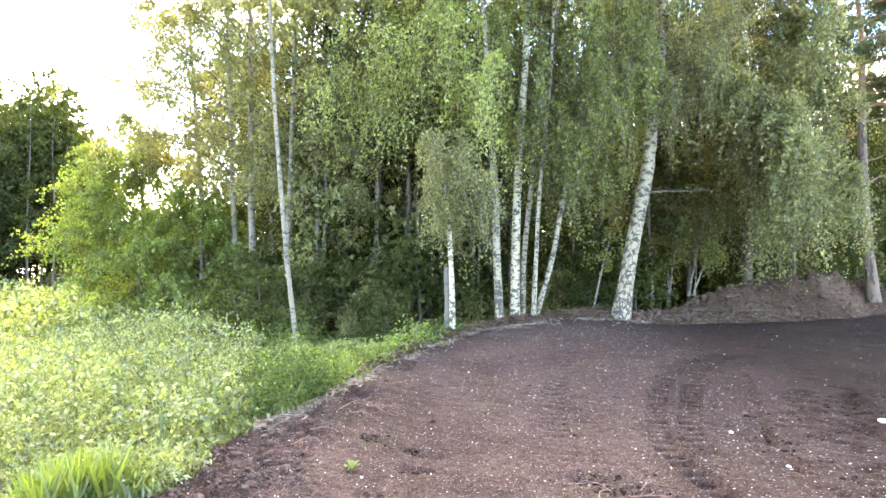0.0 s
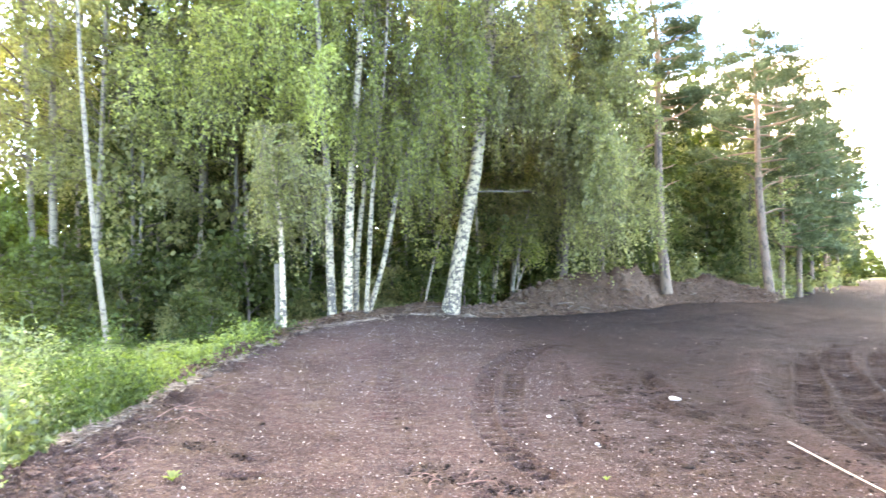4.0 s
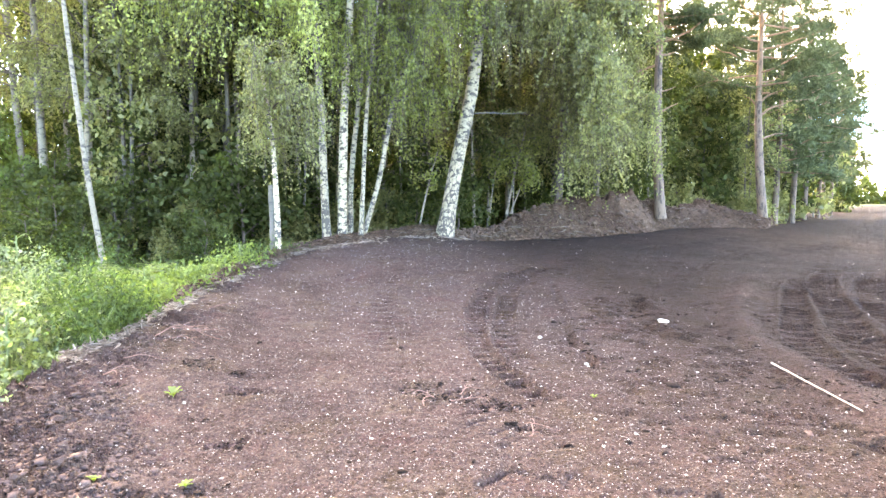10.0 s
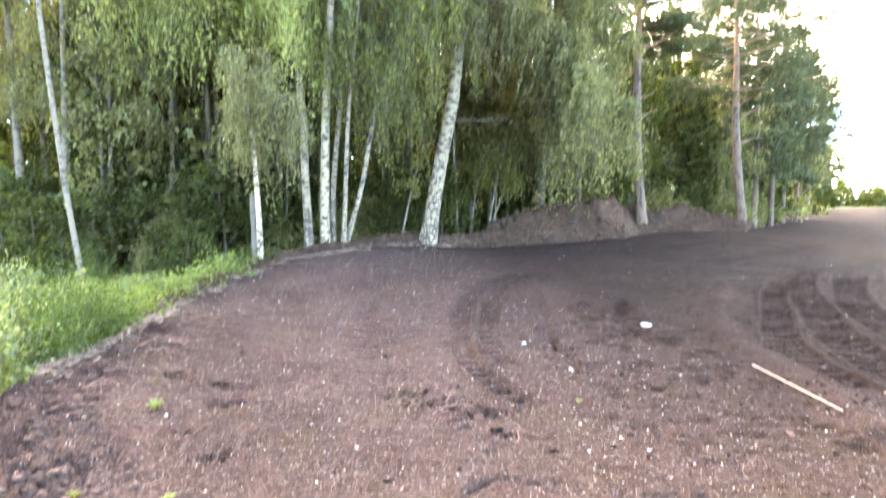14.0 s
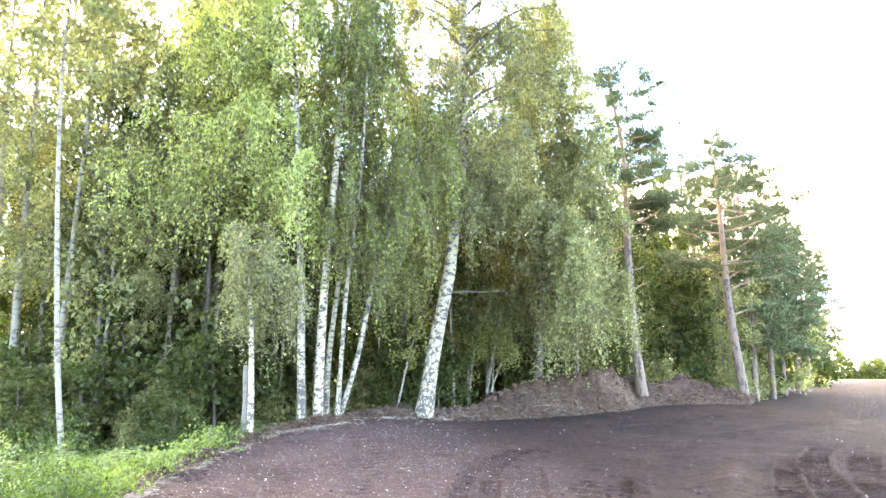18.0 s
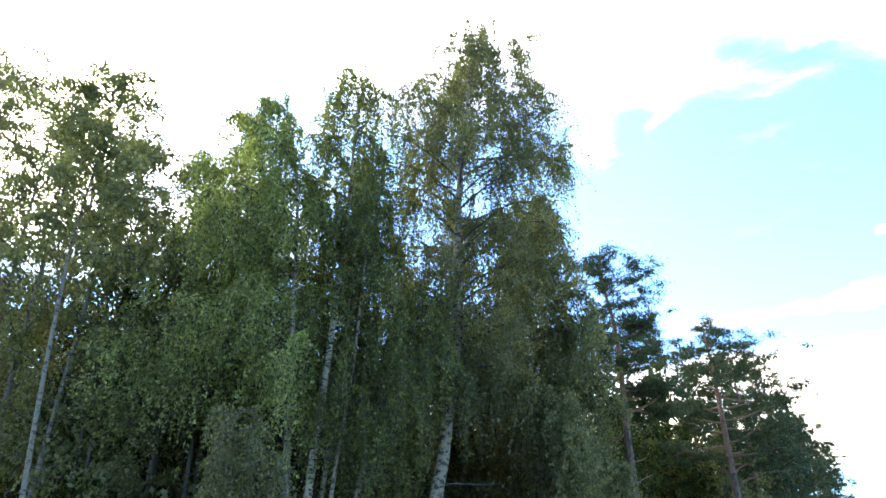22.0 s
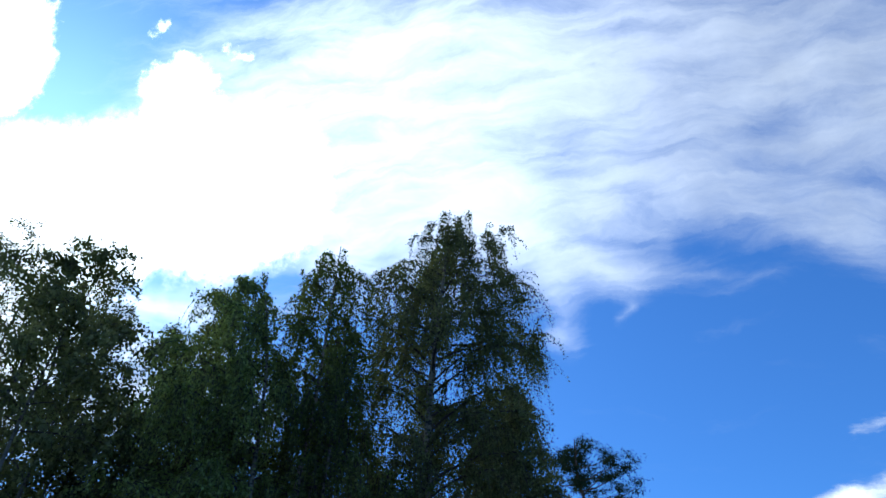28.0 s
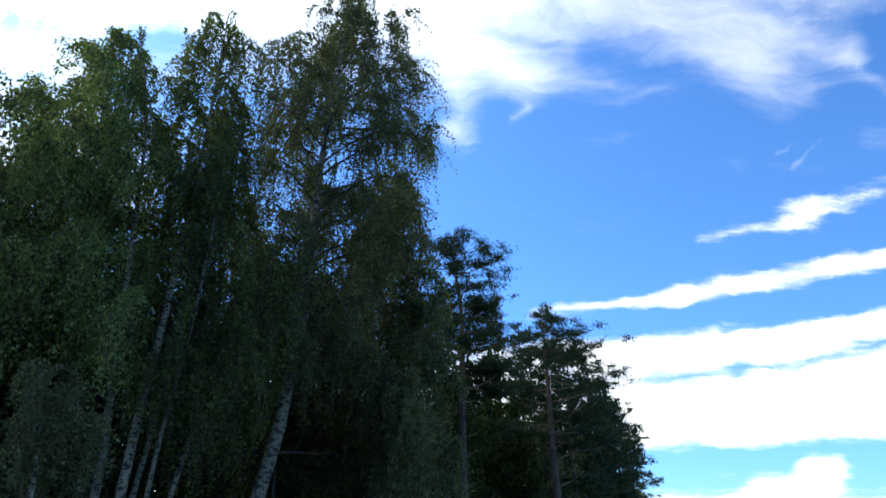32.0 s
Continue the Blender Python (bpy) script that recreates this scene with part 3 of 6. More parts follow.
def land_z(x, y):
    """Height of the meadow and woodland floor outside the track."""
    az, d = np.degrees(np.arctan2(x, y)), np.hypot(x, y)
    r, z = edge(az)
    out = np.maximum(d - r, 0)
    rise = np.where(az < -15, 0.016, 0.006)
    z = z - 0.12 - 0.40 * smooth(0.0, 1.2, out) + rise * np.minimum(out, 60) + 0.1 * fbm(x / 3, y / 3, 3, 40) * smooth(0.5, 3, out)
    return np.where(d < r, track_z(x, y) - 0.25, z)


def on_land(az, d):
    x, y = polar(az, d)
    return x, y, float(land_z(np.array(x), np.array(y)))


# ---- the ground ----
TREADS = [  # centre line of a wheel's way, half width, lug spacing, depth, share of the spacing that a lug takes, slant of the lugs
    ([(1.88, 13.4), (1.07, 11.7), (0.64, 10.2), (0.44, 8.5), (0.41, 7.1), (0.47, 6.3), (0.66, 5.55), (0.9, 5.0)], 0.13, 0.25, 0.085, 0.34, 0.0),
    ([(2.3, 13.6), (1.6, 12.3), (1.14, 10.9), (0.94, 9.5), (0.76, 7.9), (0.72, 6.8), (0.80, 6.2)], 0.15, 0.27, 0.065, 0.36, 0.3),
    ([(-0.95, 11.6), (-0.87, 10.2), (-0.69, 7.4), (-0.46, 6.3), (-0.21, 5.5)], 0.17, 0.26, 0.026, 0.36, 0.2),
    ([(7.08, 13.0), (6.3, 11.7), (4.95, 9.1), (4.1, 7.4), (3.8, 6.3), (3.7, 5.2)], 0.20, 0.27, 0.060, 0.40, 0.3),
    ([(8.95, 15.0), (7.6, 13.1), (5.6, 9.2), (4.6, 6.9), (4.3, 5.4)], 0.26, 0.30, 0.055, 0.40, 0.7),
    ([(9.4, 14.2), (7.6, 11.6), (5.9, 8.3), (5.2, 6.0)], 0.28, 0.30, 0.055, 0.40, 0.7),
    ([(5.2, 16.6), (9.0, 20.2), (15.0, 26.0), (26, 40)], 0.34, 0.28, 0.03, 0.42, 0.5),
    ([(6.6, 15.6), (10.4, 19.0), (16.4, 24.8), (27, 38.5)], 0.34, 0.28, 0.03, 0.42, 0.5)]
GROOVES = [  # lines that a wheel's rim has cut: points, width, depth
    ([(-0.38, 1.95), (-0.28, 2.3), (-0.21, 2.66), (0.02, 3.45), (0.20, 3.75), (0.52, 4.4), (0.70, 4.75)], 0.022, 0.020),
    ([(0.22, 1.95), (0.30, 2.33), (0.41, 2.82), (0.58, 3.23), (0.74, 3.45)], 0.022, 0.020),
    ([(1.95, 11.4), (1.83, 10.5), (1.70, 9.2), (1.45, 6.9), (1.50, 5.6)], 0.045, 0.05),
    ([(4.2, 12.1), (3.1, 10.5), (2.85, 9.4), (2.58, 8.2), (2.5, 7.2)], 0.10, 0.09),
    ([(4.4, 12.4), (4.9, 13.1), (6.3, 15.3)], 0.09, 0.05)]
RIDGES = [  # smooth ridges pushed up between the ruts: points, width, height
    ([(6.6, 13.6), (5.65, 12.1), (4.6, 10.1), (3.76, 8.2), (3.50, 7.1), (3.46, 6.1), (3.30, 4.9), (3.1, 4.0)], 0.20, 0.055),
    ([(1.1, 13.2), (0.35, 10.6), (0.12, 8.5), (0.08, 7.0), (0.15, 5.9)], 0.22, 0.020),
    ([(2.5, 13.0), (2.0, 10.6), (1.95, 8.6), (1.9, 7.0)], 0.20, 0.022)]
# lug prints near at hand: first print, step to the next, the print's own line, how many, depth
LUGS = [((0.41, 3.73), (0.135, -0.325), (0.25, -0.10), 6, 0.046), ((0.79, 3.23), (0.11, -0.28), (0.07, 0.19), 4, 0.040), ((0.66, 3.55), (0.0, 0.0), (0.06, 0.17), 1, 0.040),
        ((0.38, 3.16), (0.11, -0.29), (0.13, 0.28), 4, 0.042), ((0.22, 3.52), (0.0, 0.0), (0.16, 0.22), 1, 0.045), ((1.05, 3.89), (0.12, -0.345), (0.33, -0.07), 5, 0.034),
        ((1.38, 3.78), (0.11, -0.33), (0.05, 0.15), 4, 0.028), ((1.62, 3.95), (0.10, -0.33), (0.30, -0.05), 5, 0.028), ((0.10, 4.75), (0.09, -0.2), (0.17, 0.12), 4, 0.035)]
# ragged holes and heaps where the soil was dug up
DUG = [(-2.16, 5.81, 0.13), (-1.77, 5.8, 0.10), (-1.7, 5.28, 0.17), (-1.71, 4.59, 0.09), (-1.43, 4.17, 0.14), (-1.57, 3.44, 0.09), (-1.34, 3.52, 0.11), (-1.1, 2.98, 0.10), (-1.43, 2.91, 0.10),
       (-0.2, 5.5, 0.16), (0.1, 5.25, 0.22), (0.42, 4.98, 0.18), (0.55, 4.5, 0.11), (0.78, 4.16, 0.08), (1.37, 4.9, 0.16), (1.62, 4.7, 0.13), (2.75, 8.9, 0.22), (2.62, 8.2, 0.18), (3.3, 10.3, 0.2), (-1.75, 3.05, 0.08), (-2.2, 3.6, 0.09), (-1.95, 3.0, 0.07), (-2.6, 5.1, 0.10)]


def way_of(x, y, line, k=40):
    """Distance from a smooth line, the way along it, the side, and the line's length."""
    p = spline(line, k)
    best, arc, lat, run = np.full(x.shape, 1e9), np.zeros_like(x), np.zeros_like(x), 0.0
    for a, b in zip(p[:-1], p[1:]):
        v = b - a
        n = math.hypot(*v)
        u = np.clip(((x - a[0]) * v[0] + (y - a[1]) * v[1]) / n**2, 0, 1)
        q = np.hypot(x - a[0] - u * v[0], y - a[1] - u * v[1])
        near = q < best
        side = np.sign((x - a[0]) * v[1] - (y - a[1]) * v[0])
        best = np.where(near, q, best)
        arc, lat = np.where(near, run + u * n, arc), np.where(near, side * q, lat)
        run += n
    return best, arc, lat, run


def tread_relief(x, y):
    out = np.zeros_like(x)
    worn = 0.5 + 0.5 * smooth(-0.6, 0.3, fbm(x * 1.1 + 5, y * 1.1, 2, 71))
    wob = 0.05 * fbm(x * 2, y * 2, 2, 70)
    for line, half, pitch, depth, duty, slant in TREADS:
        best, arc, lat, run = way_of(x, y, line)
        ends = smooth(0, 0.5, arc) * smooth(0, 0.5, run - arc)
        lug = ((arc + np.abs(lat) * slant + np.where(lat > 0, pitch / 2, 0) * (slant > 0.4) + wob) / pitch) % 1.0
        cut = smooth(0.0, 0.09, lug) * (1 - smooth(0.12, duty + 0.45, lug)) * np.clip(0.75 + 0.6 * fbm(x * 3.3, y * 3.3, 2, 73), 0.15, 1.2)
        inside = 1 - smooth(half * 0.86, half, best)
        rim = np.exp(-((best - half * 1.12) / (half * 0.2)) ** 2)
        out += ends * worn * (-depth * cut * inside - depth * 0.2 * inside + depth * 0.45 * rim)
    jx, jy = x + 0.02 * fbm(x * 9, y * 9, 2, 75), y + 0.02 * fbm(x * 9 + 4, y * 9, 2, 76)
    for line, wide, depth in GROOVES:
        best, arc, lat, run = way_of(jx, jy, line, 24)
        ends = smooth(0, 0.3, arc) * smooth(0, 0.3, run - arc) * np.clip(0.6 + 0.8 * fbm(x * 2.5, y * 2.5, 2, 78), 0.1, 1.2)
        out += ends * depth * (0.55 * np.exp(-((lat + 2.0 * wide) / (1.3 * wide)) ** 2) * (best < 6 * wide) - np.exp(-(best / wide) ** 2))
    for line, wide, high in RIDGES:
        best, arc, lat, run = way_of(jx, jy, line, 24)
        out += smooth(0, 0.8, arc) * smooth(0, 0.8, run - arc) * high * np.exp(-(best / wide) ** 2)
    # short dents that lugs have struck all over the inner side
    field = (x > 1.4) & (x < 4.2) & (y > 3.9) & (y < 11)
    fx, fy, dent = jx[field], jy[field], 0.0
    r = np.random.default_rng(31)
    for _ in range(150):
        dy = 4.1 + 6.4 * r.random() ** 1.3
        dx = np.interp(dy, [4, 6, 8, 11], [1.7, 1.55, 1.75, 2.3]) + r.random() * np.interp(dy, [4, 6, 8, 11], [1.5, 1.6, 1.2, 1.0])
        c, s_ = math.cos(0.5 + 0.3 * r.normal()), math.sin(0.5)
        p, q = (fx - dx) * c - (fy - dy) * s_, (fx - dx) * s_ + (fy - dy) * c
        k = r.uniform(0.6, 1.2)
        dent = dent - 0.042 * k * np.exp(-(p / (0.075 * k)) ** 2 - (q / 0.032) ** 2) + 0.018 * k * np.exp(-(p / (0.08 * k)) ** 2 - ((q - 0.06) / 0.035) ** 2)
    out[field] += dent
    close = (y < 5) & (x > -1) & (x < 3)
    xs, ys, add = jx[close], jy[close], 0.0
    for n, ((x0, y0), (sx, sy), (vx, vy), count, depth) in enumerate(LUGS):
        for i in range(count):
            ax, ay = x0 + i * sx + 0.02 * math.sin(i * 2.7 + n), y0 + i * sy + 0.02 * math.cos(i * 3.9 + n)
            long = math.hypot(vx, vy)
            nx, ny = vy / long, -vx / long
            if ny > 0.79 * nx:
                nx, ny = -nx, -ny
            u = ((xs - ax) * vx + (ys - ay) * vy) / long
            p = (xs - ax) * nx + (ys - ay) * ny
            mask = smooth(-0.02, 0.015, u) * smooth(long + 0.02, long - 0.015, u)
            k = depth * (0.8 + 0.3 * math.sin(i * 4.3 + n * 2))
            add = add - mask * k * (smooth(-0.006, 0.010, p) - smooth(0.010, 0.060, p)) * 0.62 + 0.40 * k * mask * np.exp(-((p + 0.028) / 0.018) ** 2)
    out[close] += add
    return out


def left_edge(x, y):
    """The crumbly strip along the outer edge near at hand."""
    return smooth(0.30, -0.40, x + 0.85 + 0.62 * (y - 2.3) + 0.18 * fbm(x * 1.7, y * 1.7, 2, 68)) * smooth(7.5, 5.5, np.hypot(x, y))


def dug(x, y):
    """Where the soil was freshly torn up: ragged patches."""
    out = np.zeros_like(x)
    for cx, cy, r in DUG:
        out = np.maximum(out, np.exp(-(((x - cx) / (1.3 * r)) ** 2 + ((y - cy) / (0.75 * r)) ** 2)))
    return smooth(0.35, 0.75, out + 0.35 * fbm(x * 7, y * 7, 2, 64))


def clod_zone(x, y):
    """Where loose clods lie thick."""
    az, d = np.degrees(np.arctan2(x, y)), np.hypot(x, y)
    r, _ = edge(az)
    rim = smooth(2.6, 0.3, r - d) * (az < 2)
    return np.clip(np.maximum(rim * smooth(-0.25, 0.45, fbm(x * 1.5, y * 1.5, 2, 66)), left_edge(x, y) * smooth(-0.75, 0.1, fbm(x * 2.2, y * 2.2, 2, 66))), 0, 1)


def track_relief(x, y):
    d = np.hypot(x, y)
    z = 0.018 * fbm(x * 0.8, y * 0.8, 2, 1) + 0.008 * fbm(x * 5, y * 5, 2, 9) * smooth(18, 7, d) + 0.0075 * fbm(x * 26, y * 26, 3, 21, 0.7) * smooth(9, 4, d)
    lumps = 0.6 * np.abs(fbm(x * 7, y * 7, 3, 33)) + 0.8 * np.maximum(fbm(x * 19, y * 19, 3, 35), 0)
    z += clod_zone(x, y) * (0.075 * lumps - 0.03) + dug(x, y) * (0.06 * np.abs(fbm(x * 12, y * 12, 2, 37)) - 0.045)
    dents = np.maximum(fbm(x * 2.6 + 9, y * 4.2, 2, 55) - 0.55, 0)
    return z - 0.05 * dents + tread_relief(x, y)


def build_track():
    az = np.r_[np.arange(-180, -46, 4.0), np.arange(-46, 38, 0.19), np.linspace(38, 180, 36)]
    r, _ = edge(az)
    first = np.r_[0.0, np.geomspace(0.15, 1.9, 12)[:-1]]
    rows = np.stack([np.r_[np.geomspace(1.9, min(0.96 * q, 26), 520), np.geomspace(min(0.96 * q, 26), q, 41)[1:]] for q in r])
    d = np.concatenate([np.tile(first, (len(az), 1)), rows], 1)
    wob = 1 + 0.012 * np.sin(az * 1.7) + 0.008 * vnoise(az * 2.3, az * 0, 3)
    d = d * np.where(d > 3, 1 + (wob[:, None] - 1) * smooth(0.6, 1, d / r[:, None]), 1)
    a = np.radians(az)[:, None]
    x, y = d * np.sin(a), d * np.cos(a)
    seen = (smooth(-50, -45.5, az) * smooth(41, 37.5, az))[:, None]
    z = track_z(x, y) + track_relief(x, y) * smooth(0.3, 1.2, d) * seen + 0.02 * fbm(x * 0.4, y * 0.4, 2, 5) * (1 - seen) * smooth(0.3, 1.2, d)
    # the sheet is turned down at its rim, so that it has a thickness
    rim_x, rim_y, rim_z = x[:, -1:] * 1.012, y[:, -1:] * 1.012, z[:, -1:] - 0.45
    x, y, z = np.c_[x, rim_x], np.c_[y, rim_y], np.c_[z, rim_z]
    n, k = x.shape
    v = np.stack([x, y, z], -1).reshape(-1, 3)
    i, j = np.meshgrid(np.arange(n), np.arange(k - 1), indexing="ij")
    i2 = (i + 1) % n
    q = np.stack([i * k + j, i * k + j + 1, i2 * k + j + 1, i2 * k + j], -1).reshape(-1, 4)
    q = q[(i < n - 1).ravel()]
    # paler tone along each ridge, stronger on the higher ones
    faded = np.zeros(len(v))
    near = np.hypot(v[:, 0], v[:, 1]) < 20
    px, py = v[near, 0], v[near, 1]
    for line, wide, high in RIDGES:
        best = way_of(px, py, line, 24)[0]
        faded[near] = np.maximum(faded[near], min(1, high * 18) * np.exp(-(best / (1.4 * wide)) ** 2) * (0.75 + 0.4 * fbm(px * 1.3, py * 1.3, 2, 97)))
    me = mesh_of("road", v, q, M_GRAVEL, True)
    me.attributes.new("ridge_pale", "FLOAT", "POINT").data.foreach_set("value", faded.astype(np.float32))
    ob = new("road", me)
    tagged(ob, "banked track of dark loose gravelly soil with wheel marks", "track", kind="structure")


def build_land():
    az = np.r_[np.arange(-180, -60, 6.0), np.arange(-60, 45, 1.0), np.linspace(45, 180, 23)]
    r, _ = edge(az)
    far = np.r_[0.0, np.geomspace(0.2, 12, 26), np.geomspace(14, 80, 18), np.geomspace(100, 3000, 14)]
    d = r[:, None] * 0.93 + far
    a = np.radians(az)[:, None]
    x, y = d * np.sin(a), d * np.cos(a)
    z = land_z(x, y)
    z = z * smooth(600, 150, d) - 0.3 * smooth(150, 600, d)
    n, k = x.shape
    v = np.r_[np.stack([x, y, z], -1).reshape(-1, 3), [[0, 0, -0.4]]]
    i, j = np.meshgrid(np.arange(n - 1), np.arange(k - 1), indexing="ij")
    q = np.stack([i * k + j, i * k + j + 1, (i + 1) * k + j + 1, (i + 1) * k + j], -1).reshape(-1, 4)
    ob = new("ground", mesh_of("ground", v[:-1], q, M_FLOOR, True))
    tagged(ob, "uneven green meadow and shaded woodland floor", "ground", kind="structure")


BANK_AZ = [-26, -20, -14, -8, -4, 0, 1.5, 2.2, 5.6, 8.4, 13.1, 16.2, 18.3, 19.6, 21.4, 23.1, 25.1, 27.0, 28.6]
BANK_TOP = [0.03, 0.10, 0.15, 0.17, 0.17, 0.22, 0.12, 0.20, 0.52, 0.74, 0.88, 0.92, 0.70, 0.52, 0.78, 0.80, 0.42, 0.24, 0.05]


def bank_z(az, u):
    """Height of the pushed-up bank over the track, u from its foot to its back."""
    top = np.interp(az, BANK_AZ, BANK_TOP)
    return top * smooth(0, 0.45, u) * (1 - 0.75 * smooth(0.55, 1.0, u))


def bank_width(az):
    return np.interp(az, BANK_AZ, [0.5 + 3.6 * t for t in BANK_TOP])


def bank_surface(az, u):
    """Places on the ragged bank."""
    r, z0 = edge(az)
    w = bank_width(az)
    d = r - 0.25 + (w + 0.25) * u
    a = np.radians(az)
    x, y = d * np.sin(a), d * np.cos(a)
    h = bank_z(az, u)
    rough = 0.34 * fbm(x * 0.8, y * 0.8, 2, 80) + 0.20 * np.abs(fbm(x * 2.0, y * 2.0, 3, 83)) - 0.07 + 0.035 * fbm(x * 9, y * 9, 3, 88)
    return x, y, z0 - 0.03 + 0.03 * u + h + rough * np.clip(h * 1.2, 0.2, 1) * smooth(0, 0.12, u)


def build_bank():
    az = np.arange(-26, 28.6, 0.1)[:, None]
    u = np.linspace(0, 1, 50)[None]
    x, y, z = bank_surface(*np.broadcast_arrays(az, u))
    z[:, 0] -= 0.1
    z[:, -1] -= 0.6
    n, k = x.shape
    v = np.stack([x, y, z], -1).reshape(-1, 3)
    i, j = np.meshgrid(np.arange(n - 1), np.arange(k - 1), indexing="ij")
    q = np.stack([i * k + j, i * k + j + 1, (i + 1) * k + j + 1, (i + 1) * k + j], -1).reshape(-1, 4)
    ob = new("soil_bank", mesh_of("soil_bank", v, q, M_HEAP, False))
    tagged(ob, "bank of pushed-up brown soil and roots along the track", "soil bank", kind="structure")


build_track()
build_land()
build_bank()


# ---- trees ----
PROFILES = {"dome": ([0, 0.15, 0.5, 0.68, 0.84, 0.94, 1], [0.42, 0.62, 1.0, 0.9, 0.60, 0.28, 0.08]),
            "birch": ([0, 0.2, 0.5, 0.8, 0.93, 1], [0.8, 1.0, 0.92, 0.62, 0.32, 0.10]),
            "round": ([0, 0.3, 0.7, 1], [0.7, 1.0, 0.8, 0.25]),
            "weep": ([0, 0.15, 0.5, 1], [1.0, 1.0, 0.8, 0.15]),
            "column": ([0, 0.3, 0.7, 1], [0.8, 1.0, 0.9, 0.3])}


def grow(rng, trunk, r0, start, reach, limbs, strands, leaves, size, droop=0.8, rise=0.7, profile="birch", lean=(0, 0), twigs=True,
         spread=0.07, wide=0.62, first_strand=0.12, clumps=0):
    """A tree's trunk, its limbs and its leaves as meshes' corners and faces. start: share of the height where the crown begins;
    reach: longest limb; droop: how far the leafy twigs hang."""
    trunk = np.asarray(trunk, float)
    k = len(trunk)
    u = np.linspace(0, 1, k)
    radius = r0 * (1 - u) ** 0.85 * 0.92 + 0.012 + r0 * 0.35 * np.exp(-u * 45)
    t = tubes(trunk[None], radius[None], 10)
    # limbs
    h = start + (0.985 - start) * (np.arange(limbs) + rng.random(limbs) * 0.8) / limbs
    c = (h - start) / (1 - start)
    px, pv = PROFILES[profile]
    length = reach * np.interp(c, px, pv) * rng.uniform(0.65, 1.12, limbs)
    turn = np.arange(limbs) * 2.4 + rng.normal(0, 0.5, limbs)
    out = np.stack([np.cos(turn) + lean[0], np.sin(turn) + lean[1], 0 * turn], -1)
    length = length * np.clip(np.linalg.norm(out, axis=1), 0.4, 1.7)
    out = unit(out)
    foot = np.stack([np.interp(h, u, trunk[:, i]) for i in range(3)], -1)
    s = np.linspace(0, 1, 7)
    steep = rise * np.interp(c, [0, 0.35, 1], [0.35, 0.9, 1.05])
    up = (steep[:, None] * (s - 0.55 * s**2)[None]) * length[:, None] * rng.uniform(0.6, 1.4, limbs)[:, None]
    line = foot[:, None] + out[:, None] * (length[:, None] * s)[..., None]
    line = line + np.stack([0 * up, 0 * up, up], -1) + rng.normal(0, 0.03, line.shape) * (s * length[:, None])[..., None]
    r_l = np.interp(h, u, radius)[:, None] * 0.32 * (1 - 0.85 * s)[None] + 0.004
    # leafy twigs
    which = rng.choice(limbs, strands, p=length / length.sum())
    at = first_strand + (1.02 - first_strand) * rng.random(strands) ** 0.8
    i = np.clip((at * 6).astype(int), 0, 5)
    f = (at * 6 - i)[:, None]
    p0 = line[which, i] * (1 - f) + line[which, i + 1] * f
    away = unit(rng.normal(size=(strands, 3)) * [1, 1, 0.5] + out[which] * 0.6)
    if clumps:
        # twigs hang in bunches from a few side branches of each limb
        node = rng.integers(0, clumps, strands)
        spot = first_strand + (1.02 - first_strand) * ((np.arange(clumps)[None] + rng.random((limbs, clumps))) / clumps) ** 0.8
        at = np.clip(spot[which, node] + rng.normal(0, 0.02, strands), 0, 1.02)
        i = np.clip((at * 6).astype(int), 0, 5)
        f = (at * 6 - i)[:, None]
        p0 = line[which, i] * (1 - f) + line[which, i + 1] * f
        side = unit(rng.normal(size=(limbs, clumps, 3)) * [1, 1, 0.6])[which, node]
        away = unit(side + 0.45 * rng.normal(size=(strands, 3)) + out[which] * 0.4)
    run = (0.25 + 0.22 * length[which]) * rng.uniform(0.4, 1.3, strands)
    fall = droop * rng.uniform(0.25, 1.2, strands)
    q = np.linspace(0, 1, 4)
    tw = p0[:, None] + away[:, None] * (run[:, None] * np.sqrt(q))[..., None]
    tw[..., 2] -= fall[:, None] * q**1.5
    fine = tubes(tw, np.broadcast_to(0.006 * (1 - 0.7 * q), tw.shape[:2]), 3) if twigs else (np.zeros((0, 3)), np.zeros((0, 4), int))
    pick = rng.integers(0, strands, leaves)
    g = rng.random(leaves)
    j = np.clip((g * 3).astype(int), 0, 2)
    ff = (g * 3 - j)[:, None]
    pos = tw[pick, j] * (1 - ff) + tw[pick, j + 1] * ff + rng.normal(0, spread, (leaves, 3))
    along = rng.normal(size=(leaves, 3)) + [0, 0, -0.9 if droop > 0.3 else 0]
    lf = blades(pos, along, size * rng.uniform(0.6, 1.25, leaves), wide, rng)
    return t, (line, r_l), fine, lf


def plant_tree(name, base, label, bark, leaf, grown, group="", category="birch tree", limb_bark=None, limbs_apart=True):
    """A tree of its trunk, its limbs one by one, and a crown of leaves on fine twigs."""
    t, (line, r_l), fine, lf = grown
    ob = root(name, base, label, category, group)
    child("trunk", mesh_of("trunk", *t, bark, True), ob)
    if limbs_apart:
        for i in range(len(line)):
            child("limb", mesh_of("limb", *tubes(line[i:i + 1], r_l[i:i + 1], 5), limb_bark or M_TWIG, True), ob)
    else:
        child("branchwork", mesh_of("branchwork", *tubes(line, r_l, 4), limb_bark or M_TWIG, True), ob, kind="stuff")
    index = np.r_[np.zeros(len(lf[1]), int), np.ones(len(fine[1]), int)]
    child("crown", mesh_of("crown", *joined(lf, fine), [leaf, M_TWIG], False, index), ob, kind="stuff")
    return ob


